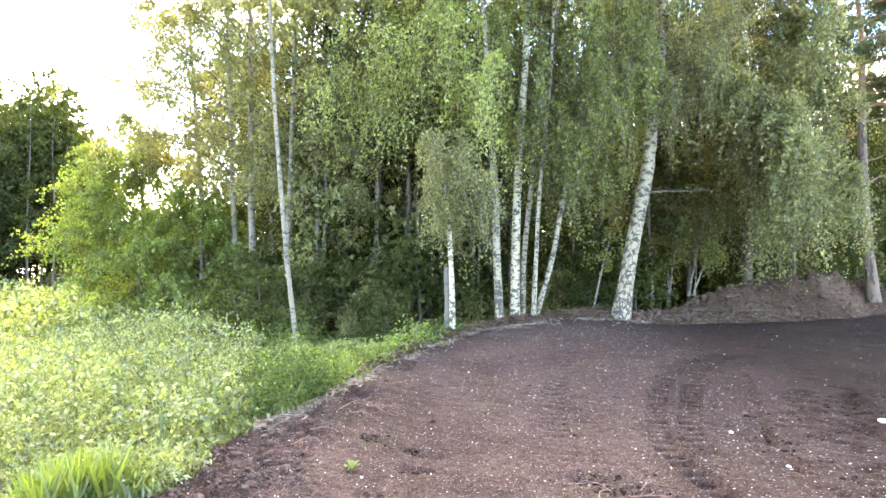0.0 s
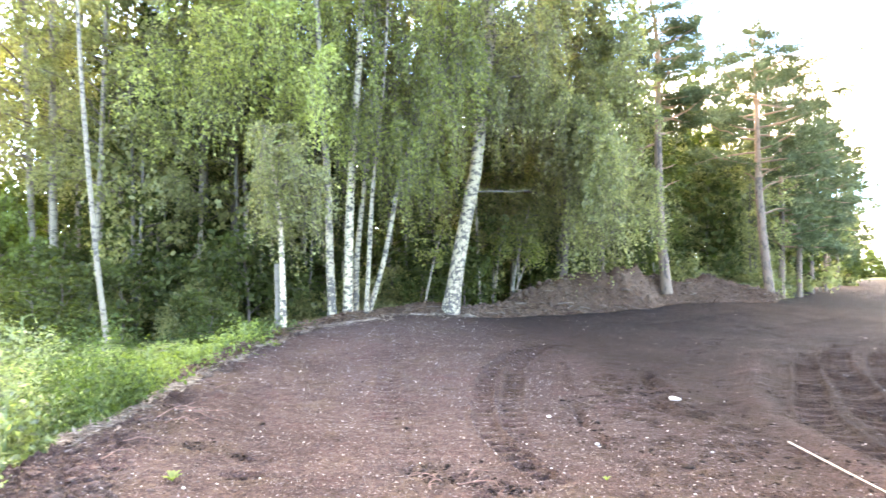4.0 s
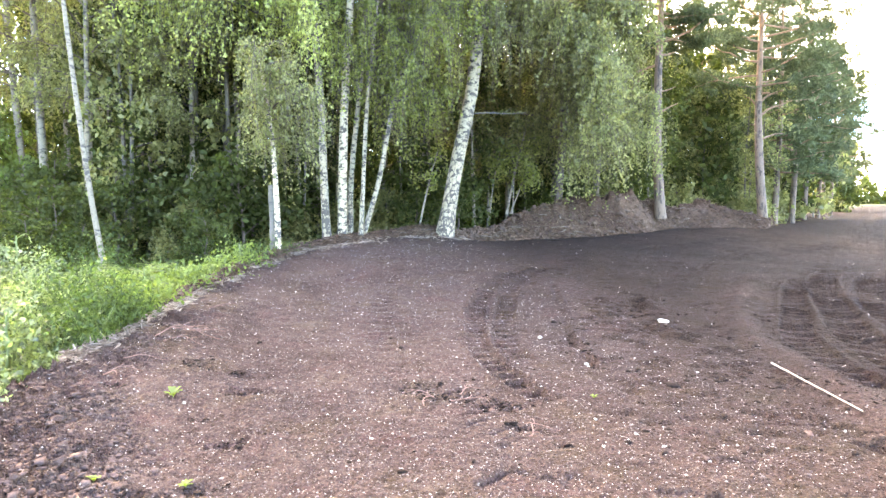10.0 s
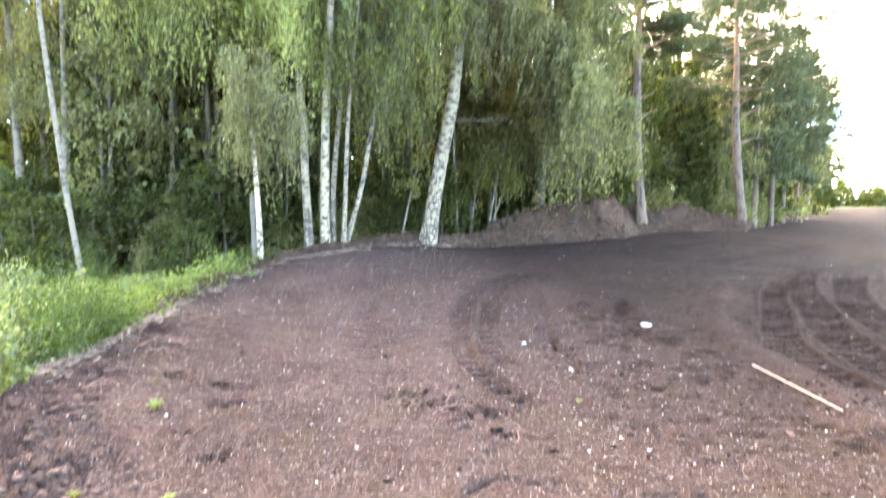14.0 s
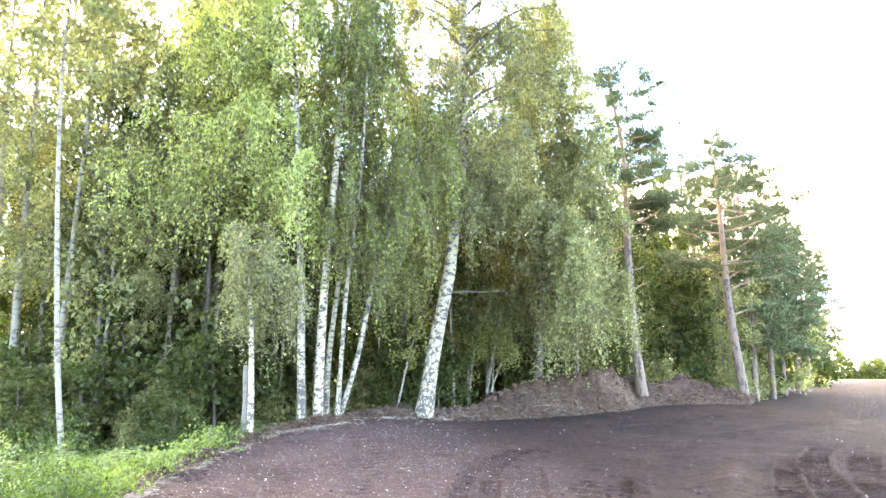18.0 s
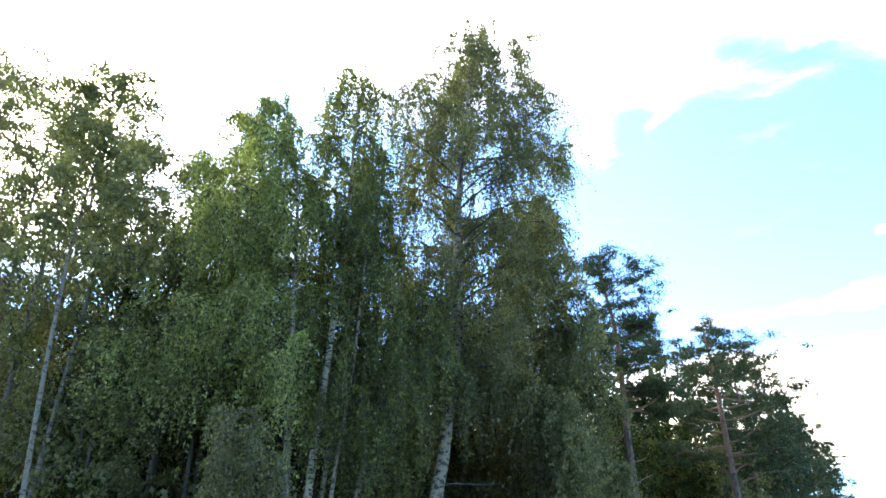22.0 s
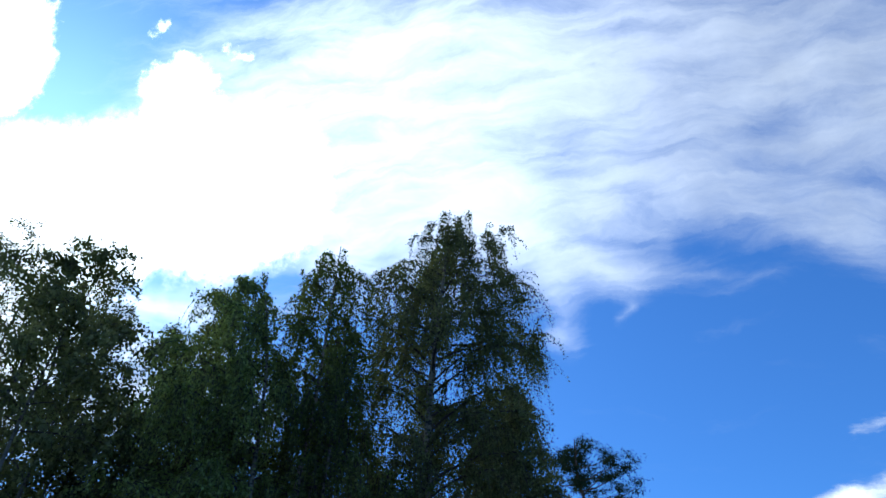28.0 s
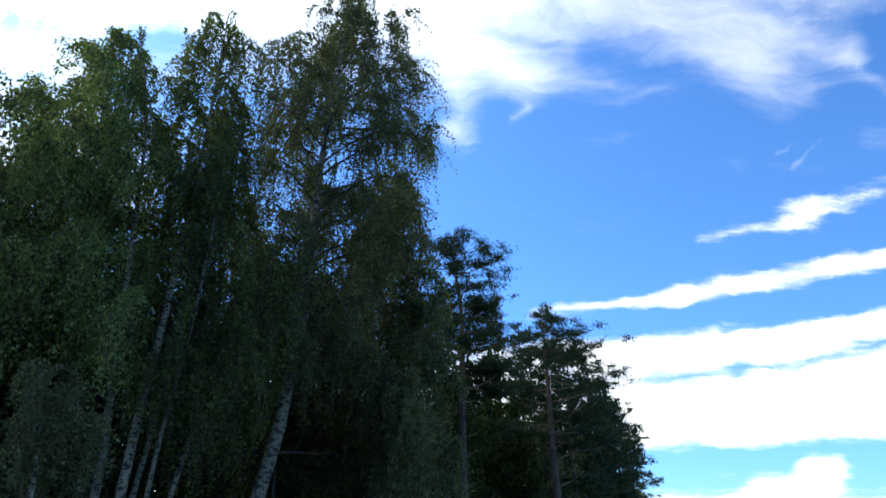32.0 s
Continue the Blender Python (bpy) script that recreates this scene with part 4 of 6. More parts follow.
def line_from(points, d, z0, k=26):
    """A trunk's line from bearings and elevations at distance d, in metres from its foot."""
    out = []
    for az, el in points:
        x, y = polar(az, d)
        out.append((x, y, EYE[2] + d * math.tan(radians(el))))
    x0, y0 = out[0][0], out[0][1]
    p = np.array([(x - x0, y - y0, z - z0) for x, y, z in out])
    p[0, 2] = -0.15
    return (x0, y0, z0), spline(p, k)


RNG = np.random.default_rng(7)

# the big forked birch on the crest
base, line = line_from([(0.25, -2.9), (0.92, 0.85), (1.65, 4.7), (2.39, 8.1), (2.91, 12.0), (3.29, 15.9), (3.72, 18.6), (3.92, 21.5), (3.85, 25.5), (4.0, 30.5), (4.6, 35.5), (5.2, 40), (5.9, 45.8)], 17.2, 0.70)
big = plant_tree("birch", base, "large leaning birch with cracked white bark and a hanging crown", M_BIRCH_OLD, M_LEAF_BLUE,
                 grow(RNG, line, 0.205, 0.28, 3.3, 90, 4400, 115000, 0.044, 1.7, 1.1, "dome", (0.18, 0.38), spread=0.05, clumps=7), "birches on the crest")
s = np.linspace(0, 1, 9)
fork = np.stack([0.42 + 1.05 * s - 0.15 * s**2, -0.25 * s, 2.8 + 4.4 * s + 0.6 * s**2], -1)[None]
child("fork_limb", mesh_of("fork_limb", *tubes(fork, 0.075 - 0.06 * s[None], 8), M_BIRCH_OLD, True), big)
bough = np.stack([0.5 + 1.6 * s, -0.3 * s, 3.0 + 0.06 * s + 0.03 * np.sin(s * 6)], -1)[None]
child("low_bough", mesh_of("low_bough", *tubes(bough, 0.024 - 0.018 * s[None], 6), M_GREY, True), big)

# the cluster beside it
CLUSTER = [
    ([(-9.8, -3.9), (-10.05, 1.3), (-10.2, 7.0), (-10.6, 12.7), (-10.9, 17.5), (-11.2, 22), (-11.5, 26.5), (-12.1, 31.5), (-13.2, 35.5), (-14.6, 38.8)], 0.100, 2.7, (-0.6, -0.2), M_LEAF_PALE, 44000),
    ([(-8.55, -3.8), (-8.47, 1.3), (-8.26, 8.0), (-7.93, 12.8), (-7.6, 17.6), (-7.45, 20.5), (-7.25, 24.7), (-7.0, 28), (-6.85, 35), (-6.75, 42.2)], 0.118, 1.7, (-0.1, 0), M_LEAF, 15000),
    ([(-7.85, -3.6), (-7.77, 1.3), (-7.41, 5.1), (-7.06, 8.0), (-6.5, 14.0), (-6.2, 22), (-6.2, 33)], 0.070, 1.4, (0.1, 0.5), M_LEAF_BLUE, 12000),
    ([(-7.0, -3.6), (-6.73, 1.3), (-6.34, 8.0), (-6.0, 11), (-5.6, 14.8), (-5.1, 22), (-5.0, 35)], 0.052, 1.5, (0.1, -0.1), M_LEAF, 14000),
    ([(-7.1, -3.6), (-6.41, -2.16), (-5.41, 1.33), (-4.68, 5.15), (-4.0, 8.5), (-2.6, 13.0), (-0.9, 16.4), (0.4, 24)], 0.066, 1.5, (0.3, -0.3), M_LEAF, 11000)]
for n, (pts, r0, reach, lean, leaf, count) in enumerate(CLUSTER):
    base, line = line_from(pts, 16.1 + 0.22 * (n % 3), 0.50)
    plant_tree("birch", base, "slim white birch in a clump of five on the track's crest" if n < 4 else "slim birch bent outward from the foot of a clump",
               (M_BIRCH_GREY, M_BIRCH, M_BIRCH_GREY, M_BIRCH_GREY, M_BIRCH_GREY)[n], leaf, grow(RNG, line, r0, (0.34, 0.55, 0.34, 0.32, 0.40)[n], reach, 40, int(count / 13), int(count * 1.6), 0.046, 1.7, 1.2 if n else 0.9, "birch" if n else "weep", (lean[0], lean[1] + 0.4), spread=0.05, clumps=6), "birches on the crest")

# the broken birch with hanging twigs
base, line = line_from([(-13.9, -4.9), (-13.95, -1.0), (-14.1, 2.5), (-14.3, 5.5), (-14.9, 9.5), (-15.6, 12.5)], 13.9, 0.38)
stub = plant_tree("birch", base, "small broken birch with hanging leafy twigs", M_BIRCH, M_LEAF_BLUE,
                  grow(RNG, line, 0.066, 0.56, 0.9, 18, 260, 8000, 0.036, 1.15, 0.9, "column", (0.2, 0.1), spread=0.06, clumps=4), "birches on the crest")
s = np.linspace(0, 1, 8)
snag = np.stack([-0.10 - 0.03 * s, 0.02 * s, -0.1 + 1.55 * s], -1)[None]
child("dead_stem", mesh_of("dead_stem", *tubes(snag, 0.075 - 0.02 * s[None] + 0.01 * np.sin(s * 9)[None], 8), M_GREY, True), stub, "grey barkless stem snapped at the top")

# the slender birch down beside the track
base, line = line_from([(-26.97, -5.85), (-27.7, -1.2), (-28.54, 7.05), (-29.1, 13.35), (-29.5, 19), (-29.75, 24), (-29.65, 28.5), (-29.6, 31.7), (-30, 36.5)], 14.0, 0.15)
plant_tree("birch", base, "slender pale-barked tree with a bare lower stem", M_PALE, M_LEAF_BLUE,
           grow(RNG, line, 0.047, 0.62, 1.5, 26, 420, 10000, 0.055, 0.45, 0.9, "birch", (0.1, 0)), "trees by the meadow")
# pale stems and tall loose crowns behind it
BACK_LEFT = [(-30.6, -31.6, 21.0, 35.4, 0.15, 3.2, (-0.5, -0.1), 24000), (-31.7, -33.8, 22.0, 34.8, 0.13, 3.3, (-0.7, 0), 24000),
             (-29.3, -29.2, 23.0, 36.8, 0.12, 2.4, (0, 0), 16000), (-33.6, -37.4, 24.0, 33.6, 0.12, 3.0, (-0.4, 0), 19000),
             (-28.2, -27.2, 19.0, 34.8, 0.10, 1.9, (-0.1, 0), 11000), (-27.4, -25.9, 24.5, 33.0, 0.11, 1.7, (0.1, 0), 14000),
             (-20.6, -20.2, 19.0, 30.0, 0.09, 2.2, (-0.1, 0), 26000), (-16.8, -17.4, 19.5, 36.8, 0.11, 2.3, (-0.1, 0), 30000)]
for a0, a1, d, el, r0, reach, lean, count in BACK_LEFT:
    x, y, z = on_land(a0, d)
    ez = math.degrees(math.atan2(z - 1.6, d))
    base, line = line_from([(a0, ez), (a0 * 0.7 + a1 * 0.3, 5), (a0 * 0.5 + a1 * 0.5, 14), (a1, el)], d, z)
    plant_tree("alder", base, "tall loose-crowned tree with a pale patchy stem", M_PALE, M_LEAF_BLUE,
               grow(RNG, line, r0 * 0.8, 0.26, reach, 40, 1000, int(count * 1.4), 0.044, 0.5, 1.1, "column", lean, clumps=5), "trees by the meadow", "tree")
BEHIND = [(9.5, 9.8, 25.0, 21.0, 0.08, 2.3, 20000), (13.0, 13.2, 26.0, 19.0, 0.08, 2.2, 18000), (-13.6, -13.2, 20.0, 28.0, 0.09, 2.2, 24000), (-5.2, -4.2, 20.5, 28.0, 0.09, 2.3, 30000), (-1.6, -1.2, 21.5, 25.0, 0.09, 2.3, 28000), (1.6, 2.0, 22.5, 23.0, 0.08, 2.3, 24000), (5.6, 6.0, 23.5, 22.0, 0.08, 2.2, 20000)]
for a0, a1, d, el, r0, reach, count in BEHIND:
    x, y, z = on_land(a0, d)
    base, line = line_from([(a0, math.degrees(math.atan2(z - 1.6, d))), (a0 * 0.6 + a1 * 0.4, 8), (a1, el)], d, z)
    plant_tree("birch", base, "slim birch with a hanging crown behind the clump", M_GREY, M_LEAF_BLUE,
               grow(RNG, line, r0, 0.30, reach, 38, 1000, int(count * 0.7), 0.050, 1.2, 1.0, "column", (0, 0), spread=0.06, clumps=5), "birches behind the crest")
# the sunlit bushy tree at the corner of the wood
x, y, z = on_land(-39.4, 26)
lo = spline([(0, 0, -0.1), (0.1, 0, 2.5), (0, 0.1, 5.2), (0.1, 0, 7.0)], 16)
plant_tree("willow", (x, y, z), "bushy sunlit willow at the meadow's end, leafy to the ground", M_GREY, M_LEAF_BRIGHT,
           grow(RNG, lo, 0.09, 0.04, 2.7, 50, 1500, 36000, 0.060, 0.7, 0.9, "round", (0.0, -0.2)), "trees by the meadow", "tree")
x, y, z = on_land(-35.0, 23)
plant_tree("willow", (x, y, z), "low leafy willow bush under the pale stems", M_GREY, M_LEAF_BRIGHT,
           grow(RNG, lo * [1, 1, 0.62], 0.07, 0.05, 2.0, 30, 600, 13000, 0.07, 0.4, 0.9, "round"), "trees by the meadow", "tree")

# the weeping crown behind the bank
x, y = polar(9.9, 21.2)
z = 1.05
lo = spline([(0, 0, -0.1), (0.2, 0, 4), (0.3, 0.2, 9), (0.6, 0, 13.6)], 20)
plant_tree("birch", (x, y, z), "birch behind the bank with long hanging boughs", M_TWIG, M_LEAF_BLUE,
           grow(RNG, lo, 0.12, 0.17, 2.7, 76, 3600, 112000, 0.052, 1.7, 0.6, "weep", (0.05, -0.35), spread=0.055, clumps=7), "trees behind the bank")


# pines
def needle_tufts(rng, centres, count, spread, size):
    c = rng.integers(0, len(centres), count)
    pos = centres[c] + rng.normal(0, 1, (count, 3)) * spread * [1, 1, 0.5]
    return blades(pos, rng.normal(size=(count, 3)) + [0, 0, 0.6], size * rng.uniform(0.6, 1.2, count), 0.16, rng)


def pine(name, base, line, r0, start, reach, limbs, count, label, rng, lean=(0, 0), size=0.11, group="pines by the track"):
    ob = root(name, base, label, "pine tree", group)
    k = len(line)
    u = np.linspace(0, 1, k)
    radius = r0 * (1 - u) ** 0.8 + 0.02 + r0 * 0.25 * np.exp(-u * 45)
    v, q = tubes(line[None], radius[None], 12)
    ring = np.repeat(np.arange(k - 1), 12)
    child("trunk", mesh_of("trunk", v, q, [M_PINE, M_PINE_TOP], True, (ring > 0.42 * k).astype(int)), ob)
    h = start + (0.98 - start) * (np.arange(limbs) + rng.random(limbs)) / limbs
    c = (h - start) / (1 - start)
    length = reach * np.interp(c, [0, 0.25, 0.6, 1], [0.8, 1.0, 0.75, 0.18]) * rng.uniform(0.55, 1.1, limbs)
    turn = np.arange(limbs) * 2.4 + rng.normal(0, 0.5, limbs)
    out = unit(np.stack([np.cos(turn) + lean[0], np.sin(turn) + lean[1], 0 * turn], -1))
    s = np.linspace(0, 1, 8)
    foot = np.stack([np.interp(h, u, line[:, i]) for i in range(3)], -1)
    li = foot[:, None] + out[:, None] * (length[:, None] * s)[..., None] + rng.normal(0, 0.05, (limbs, 8, 3)) * s[:, None]
    li[..., 2] += (0.05 * s + 0.35 * s**2)[None] * length[:, None] * rng.uniform(-0.4, 1.3, limbs)[:, None]
    r_l = np.interp(h, u, radius)[:, None] * 0.34 * (1 - 0.8 * s)[None] + 0.008
    for i in range(limbs):
        child("limb", mesh_of("limb", *tubes(li[i:i + 1], r_l[i:i + 1], 6), M_PINE_TOP, True), ob)
    n = limbs * 11
    which = rng.choice(limbs, n, p=length / length.sum())
    at = rng.uniform(0.35, 1.0, n)
    i = np.clip((at * 7).astype(int), 0, 6)
    f = (at * 7 - i)[:, None]
    cen = li[which, i] * (1 - f) + li[which, i + 1] * f + rng.normal(0, 1, (n, 3)) * [0.32, 0.32, 0.13] * np.sqrt(length[which])[:, None] * 0.8
    child("crown", mesh_of("crown", *needle_tufts(rng, cen, count, 0.15, size), M_NEEDLE), ob, kind="stuff")
    return ob


base, line = line_from([(18.3, -1.2), (17.86, 4.9), (17.83, 10.1), (17.87, 13.4), (17.95, 17.2), (17.75, 20), (17.2, 23.5), (17.35, 26.2)], 24.4, 1.02)
PINE_A = pine("pine", base, line, 0.165, 0.44, 2.8, 40, 46000, "tall scaly-barked pine rooted in the soil bank", RNG, (0.35, 0), 0.088)
base, line = line_from([(25.95, -1.75), (25.5, 2.9), (25.3, 6.5), (25.28, 9.6), (25.26, 11.9), (25.2, 15.5), (25.0, 19.0)], 29.6, 0.62)
PINE_B = pine("pine", base, line, 0.175, 0.46, 3.1, 34, 36000, "pine with bare crooked lower limbs at the end of the bank", RNG, (0.45, 0), 0.095)
LIMBS_A = [([(17.71, 10.61), (16.2, 10.26), (15.23, 10.1)], 0.05), ([(16.65, 10.09), (16.22, 9.32), (15.7, 8.86), (15.2, 8.59)], 0.035), ([(18.12, 6.92), (18.6, 7.26), (19.4, 7.64)], 0.035), ([(17.99, 8.55), (18.57, 8.67), (19.14, 8.94)], 0.03)]
LIMBS_B = [([(25.17, 7.02), (25.78, 7.74), (26.36, 8.07), (26.92, 8.22)], 0.055), ([(25.31, 6.16), (26.02, 6.83), (26.65, 7.07), (27.4, 7.38)], 0.055), ([(25.52, 4.52), (26.08, 4.76), (26.59, 4.96), (27.16, 5.0)], 0.05), ([(25.06, 7.22), (24.68, 7.7), (24.3, 7.89)], 0.045), ([(25.09, 8.01), (25.44, 8.55), (26.0, 8.78)], 0.05), ([(25.41, 5.44), (25.01, 5.69), (24.79, 5.76)], 0.03)]


def bare_limb(ob, points, d, r0):
    """A crooked leafless limb on a pine, from bearings and elevations."""
    p = np.array([(*polar(a, d + (i * 0.12)), EYE[2] + d * math.tan(radians(e))) for i, (a, e) in enumerate(points)]) - np.array(ob.location)
    line = spline(p, 14)
    child("dead_limb", mesh_of("dead_limb", *tubes(line[None], np.linspace(r0, 0.012, 14)[None], 7), M_PINE_TOP, True), ob)


for pts, r0 in LIMBS_A:
    bare_limb(PINE_A, pts, 24.4, r0)
for pts, r0 in LIMBS_B:
    bare_limb(PINE_B, pts, 29.6, r0)
MORE_PINES = [(26.7, 34, 16.5, 2.8), (28.7, 43, 14.8, 2.8), (26.0, 44, 16.5, 3.0), (29.9, 66, 11.8, 3.2), (21.0, 38.0, 21.4, 3.2), (27.9, 37, 16.4, 3.0), (29.6, 48, 13.2, 3.0), (30.4, 58, 11.2, 3.0), (31.1, 76, 8.6, 3.2), (23.0, 40, 18.0, 3.0)]
for az, d, el, reach in MORE_PINES:
    x, y, z = on_land(az, d)
    top = 1.6 + d * math.tan(radians(el)) - z
    lo = spline([(0, 0, -0.2), (0.1, 0, top * 0.5), (0, 0.1, top)], 20)
    pine("pine", (x, y, z), lo, 0.13, 0.22, reach, 34, 11000, "pine standing in the wood's edge along the track", RNG, (0, 0), 0.17)

# the wood behind: three grown trees, repeated
WOOD = []
for n in range(5):
    top = (11.5, 12.7, 13.9, 12.5, 14.5)[n]
    lo = spline([(0, 0, -0.2), (0.15, 0.1, top * 0.4), (-0.1, 0.25, top * 0.75), (0.2, 0, top)], 18)
    fine = n < 3
    g = grow(RNG, lo, 0.058 + 0.006 * n, 0.16, 1.9 + 0.1 * n, 24, 560 if fine else 380, 3000 if fine else 2300, 0.10 if fine else 0.15, 0.8, 0.9, "column", twigs=False, spread=0.1)
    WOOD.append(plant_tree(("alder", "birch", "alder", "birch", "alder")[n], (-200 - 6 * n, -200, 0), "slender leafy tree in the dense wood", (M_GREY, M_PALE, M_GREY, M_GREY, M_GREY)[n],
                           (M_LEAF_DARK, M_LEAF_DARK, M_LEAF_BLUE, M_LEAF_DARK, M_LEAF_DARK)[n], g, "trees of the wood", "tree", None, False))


def stand(ob, x, y, turn, scale):
    z = float(land_z(np.array(x), np.array(y)))
    c = copy_thing(ob, pose(x, y, z, 0, 0, turn))
    c.scale = (scale, scale, scale)
    return c


rs = random.Random(4)
spots = []
# bearing from, to, distance from, to, how many, scale
BELTS = [(-27, -10, 19.5, 24, 9, 0.70), (-10, 8, 22, 28, 7, 0.66), (-30, -20, 24, 30, 7, 0.80), (-20.5, -17, 18.5, 21.5, 3, 0.92), (-17, -12.5, 19, 22, 3, 0.86), (-26, -21, 18.5, 24, 6, 0.76), (-20.5, -8, 19.5, 23, 7, 0.80), (5, 10, 25, 27, 3, 0.8), (-26, -12, 24, 30, 6, 0.86), (-12, 5, 19.5, 24, 8, 0.70), (-10, 6, 25, 30, 5, 0.8),
         (4, 18, 25.5, 30, 7, 0.74), (8, 20, 31, 36, 3, 0.85), (18.5, 27, 30.5, 34, 7, 0.60), (18.5, 27, 35, 42, 6, 0.74), (26.5, 29.5, 44, 58, 5, 0.66), (29.5, 31.3, 70, 110, 6, 0.75),
         (-38, -27, 27, 33, 5, 0.95)]
for a0, a1, d0, d1, count, sc in BELTS:
    for _ in range(count):
        for _try in range(12):
            x, y = polar(rs.uniform(a0, a1), rs.uniform(d0, d1))
            if all((x - p) ** 2 + (y - q) ** 2 > 1.7 for p, q in spots):
                break
        spots.append((x, y))
        stand(WOOD[2 if a0 >= 17 and d1 < 43 else rs.randrange(3) if d1 <= 34 else rs.randrange(3, 5)], x, y, rs.uniform(0, 360), sc * rs.uniform(0.85, 1.12))
# far trees take the darkened leaves for their shadow side
for az, d, sc in [(-50, 62, 1.2), (-48.0, 58, 1.05), (-46.3, 60, 1.25), (-44.8, 57, 1.12), (-43.4, 62, 1.0), (-47, 68, 1.2), (-45.5, 70, 1.15), (-42, 70, 1.1), (-52, 66, 1.1), (-54, 60, 1.1), (-49, 64, 1.15), (-47.3, 62, 1.0), (-45.6, 63, 1.2), (-44.1, 66, 1.15), (-43.0, 58, 0.9), (-51, 58, 1.0), (-56, 66, 1.2), (-58, 60, 1.1), (-48.6, 56, 1.0), (-46.8, 55.5, 0.95), (-45.2, 56, 1.05), (-43.8, 60, 1.0), (-50, 57, 0.95), (-42.6, 64, 0.9), (-44.4, 59, 1.12), (-45.0, 61, 1.2), (-46.0, 58, 1.2), (-47.6, 60, 1.15), (-48.4, 62, 1.2), (-49.4, 60, 1.15), (-46.6, 64, 1.25), (-47.0, 57, 1.0), (-45.4, 66, 1.25), (-44.0, 62, 1.1), (-48.8, 67, 1.2), (-50.5, 64, 1.2)]:
    x, y = polar(az, d)
    stand(WOOD[rs.randrange(3, 5)], x, y, rs.uniform(0, 360), sc)
# slim stems that crowd the shade between them
for n in range(44):
    az, d = rs.uniform(-30, -7) if n < 32 else rs.uniform(-6, 9), rs.uniform(18.5, 26) if n < 32 else rs.uniform(24, 28)
    x, y, z = on_land(az, d)
    top = rs.uniform(6.5, 10.0)
    lx, ly = rs.gauss(0, 0.45), rs.gauss(0, 0.45)
    lo = spline([(0, 0, -0.2), (lx * 0.2 + rs.gauss(0, 0.06), ly * 0.2, top * 0.3), (lx * 0.6 + rs.gauss(0, 0.1), ly * 0.6, top * 0.65), (lx, ly, top)], 14)
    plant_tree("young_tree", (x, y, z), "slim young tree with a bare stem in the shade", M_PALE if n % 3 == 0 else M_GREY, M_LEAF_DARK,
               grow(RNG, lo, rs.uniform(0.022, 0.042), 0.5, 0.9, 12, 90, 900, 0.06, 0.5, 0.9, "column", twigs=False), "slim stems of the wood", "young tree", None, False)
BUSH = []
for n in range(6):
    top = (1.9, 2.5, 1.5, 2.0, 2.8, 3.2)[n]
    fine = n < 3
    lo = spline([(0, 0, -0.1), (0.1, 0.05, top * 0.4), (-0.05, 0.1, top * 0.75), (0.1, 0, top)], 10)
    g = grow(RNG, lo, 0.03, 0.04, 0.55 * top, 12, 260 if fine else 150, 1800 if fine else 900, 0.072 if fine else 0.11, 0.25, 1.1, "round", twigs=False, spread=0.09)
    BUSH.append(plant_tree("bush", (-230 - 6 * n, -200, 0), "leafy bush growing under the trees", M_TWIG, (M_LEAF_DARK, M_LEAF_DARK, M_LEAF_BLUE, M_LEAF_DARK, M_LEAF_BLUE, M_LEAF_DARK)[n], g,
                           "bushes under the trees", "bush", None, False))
THICKETS = [(-29, -11, 17.5, 20, 12, 0.85), (-41, -34, 28, 32, 9, 1.5), (-27, -12, 17.5, 21, 14, 1.0), (-26, -14, 22, 26, 7, 1.4), (-12, 3, 19, 21.5, 9, 0.95), (-12, 4, 22, 26, 6, 1.4), (3, 12, 25, 27.5, 7, 1.05), (12, 17.5, 28.5, 30, 5, 1.0), (4, 20, 28, 31, 6, 1.4),
            (17.5, 25.5, 30, 33, 9, 0.9), (18, 26, 34, 38, 7, 1.4), (26, 28.5, 40, 50, 5, 1.5), (29, 31, 60, 100, 6, 2.2), (-34, -27, 18, 23, 7, 0.95), (-33, -27, 15.5, 18, 4, 0.6), (-23, -19, 15.5, 17, 4, 0.6), (-60, -41.5, 55, 60, 14, 1.7)]
held = []
for a0, a1, d0, d1, count, sc in THICKETS:
    for _ in range(count):
        for _try in range(12):
            x, y = polar(rs.uniform(a0, a1), rs.uniform(d0, d1))
            if all((x - p) ** 2 + (y - q) ** 2 > 0.9 for p, q in held):
                break
        held.append((x, y))
        stand(BUSH[2 if a0 >= 17 and d1 < 40 else rs.randrange(3) if d1 <= 33 else rs.randrange(3, 6)], x, y, rs.uniform(0, 360), sc * rs.uniform(0.8, 1.2))
for ob in WOOD + BUSH:
    for c in list(ob.children):
        bpy.data.objects.remove(c)
    bpy.data.objects.remove(ob)


def deep_wood(rng, n):
    """The depth of the wood, too far in to tell its trees apart."""
    az = np.choose(rng.choice(3, n, p=(0.45, 0.3, 0.25)), (rng.uniform(-32, 6, n), rng.uniform(4, 28, n), rng.uniform(-65, 31, n)))
    d = rng.uniform(31, 46, n) + np.where(az > 24, 14, 0) + np.where(az > 27.5, 45, 0) + np.where(az < -36, 32, 0)
    top = np.interp(az, [-65, -40, -30, -24, -18, -8, -2, 5, 15, 22, 31], [14, 14, 14, 14, 14, 13, 12, 12, 12, 11, 8]) * (0.8 + 0.25 * vnoise(az * 1.3, az * 0, 90))
    x, y = d * np.sin(np.radians(az)), d * np.cos(np.radians(az))
    p = np.stack([x, y, land_z(x, y) + top * rng.random(n) ** 1.25], -1)
    return blades(p, rng.normal(size=(n, 3)), rng.uniform(0.10, 0.23, n), 0.6, rng)


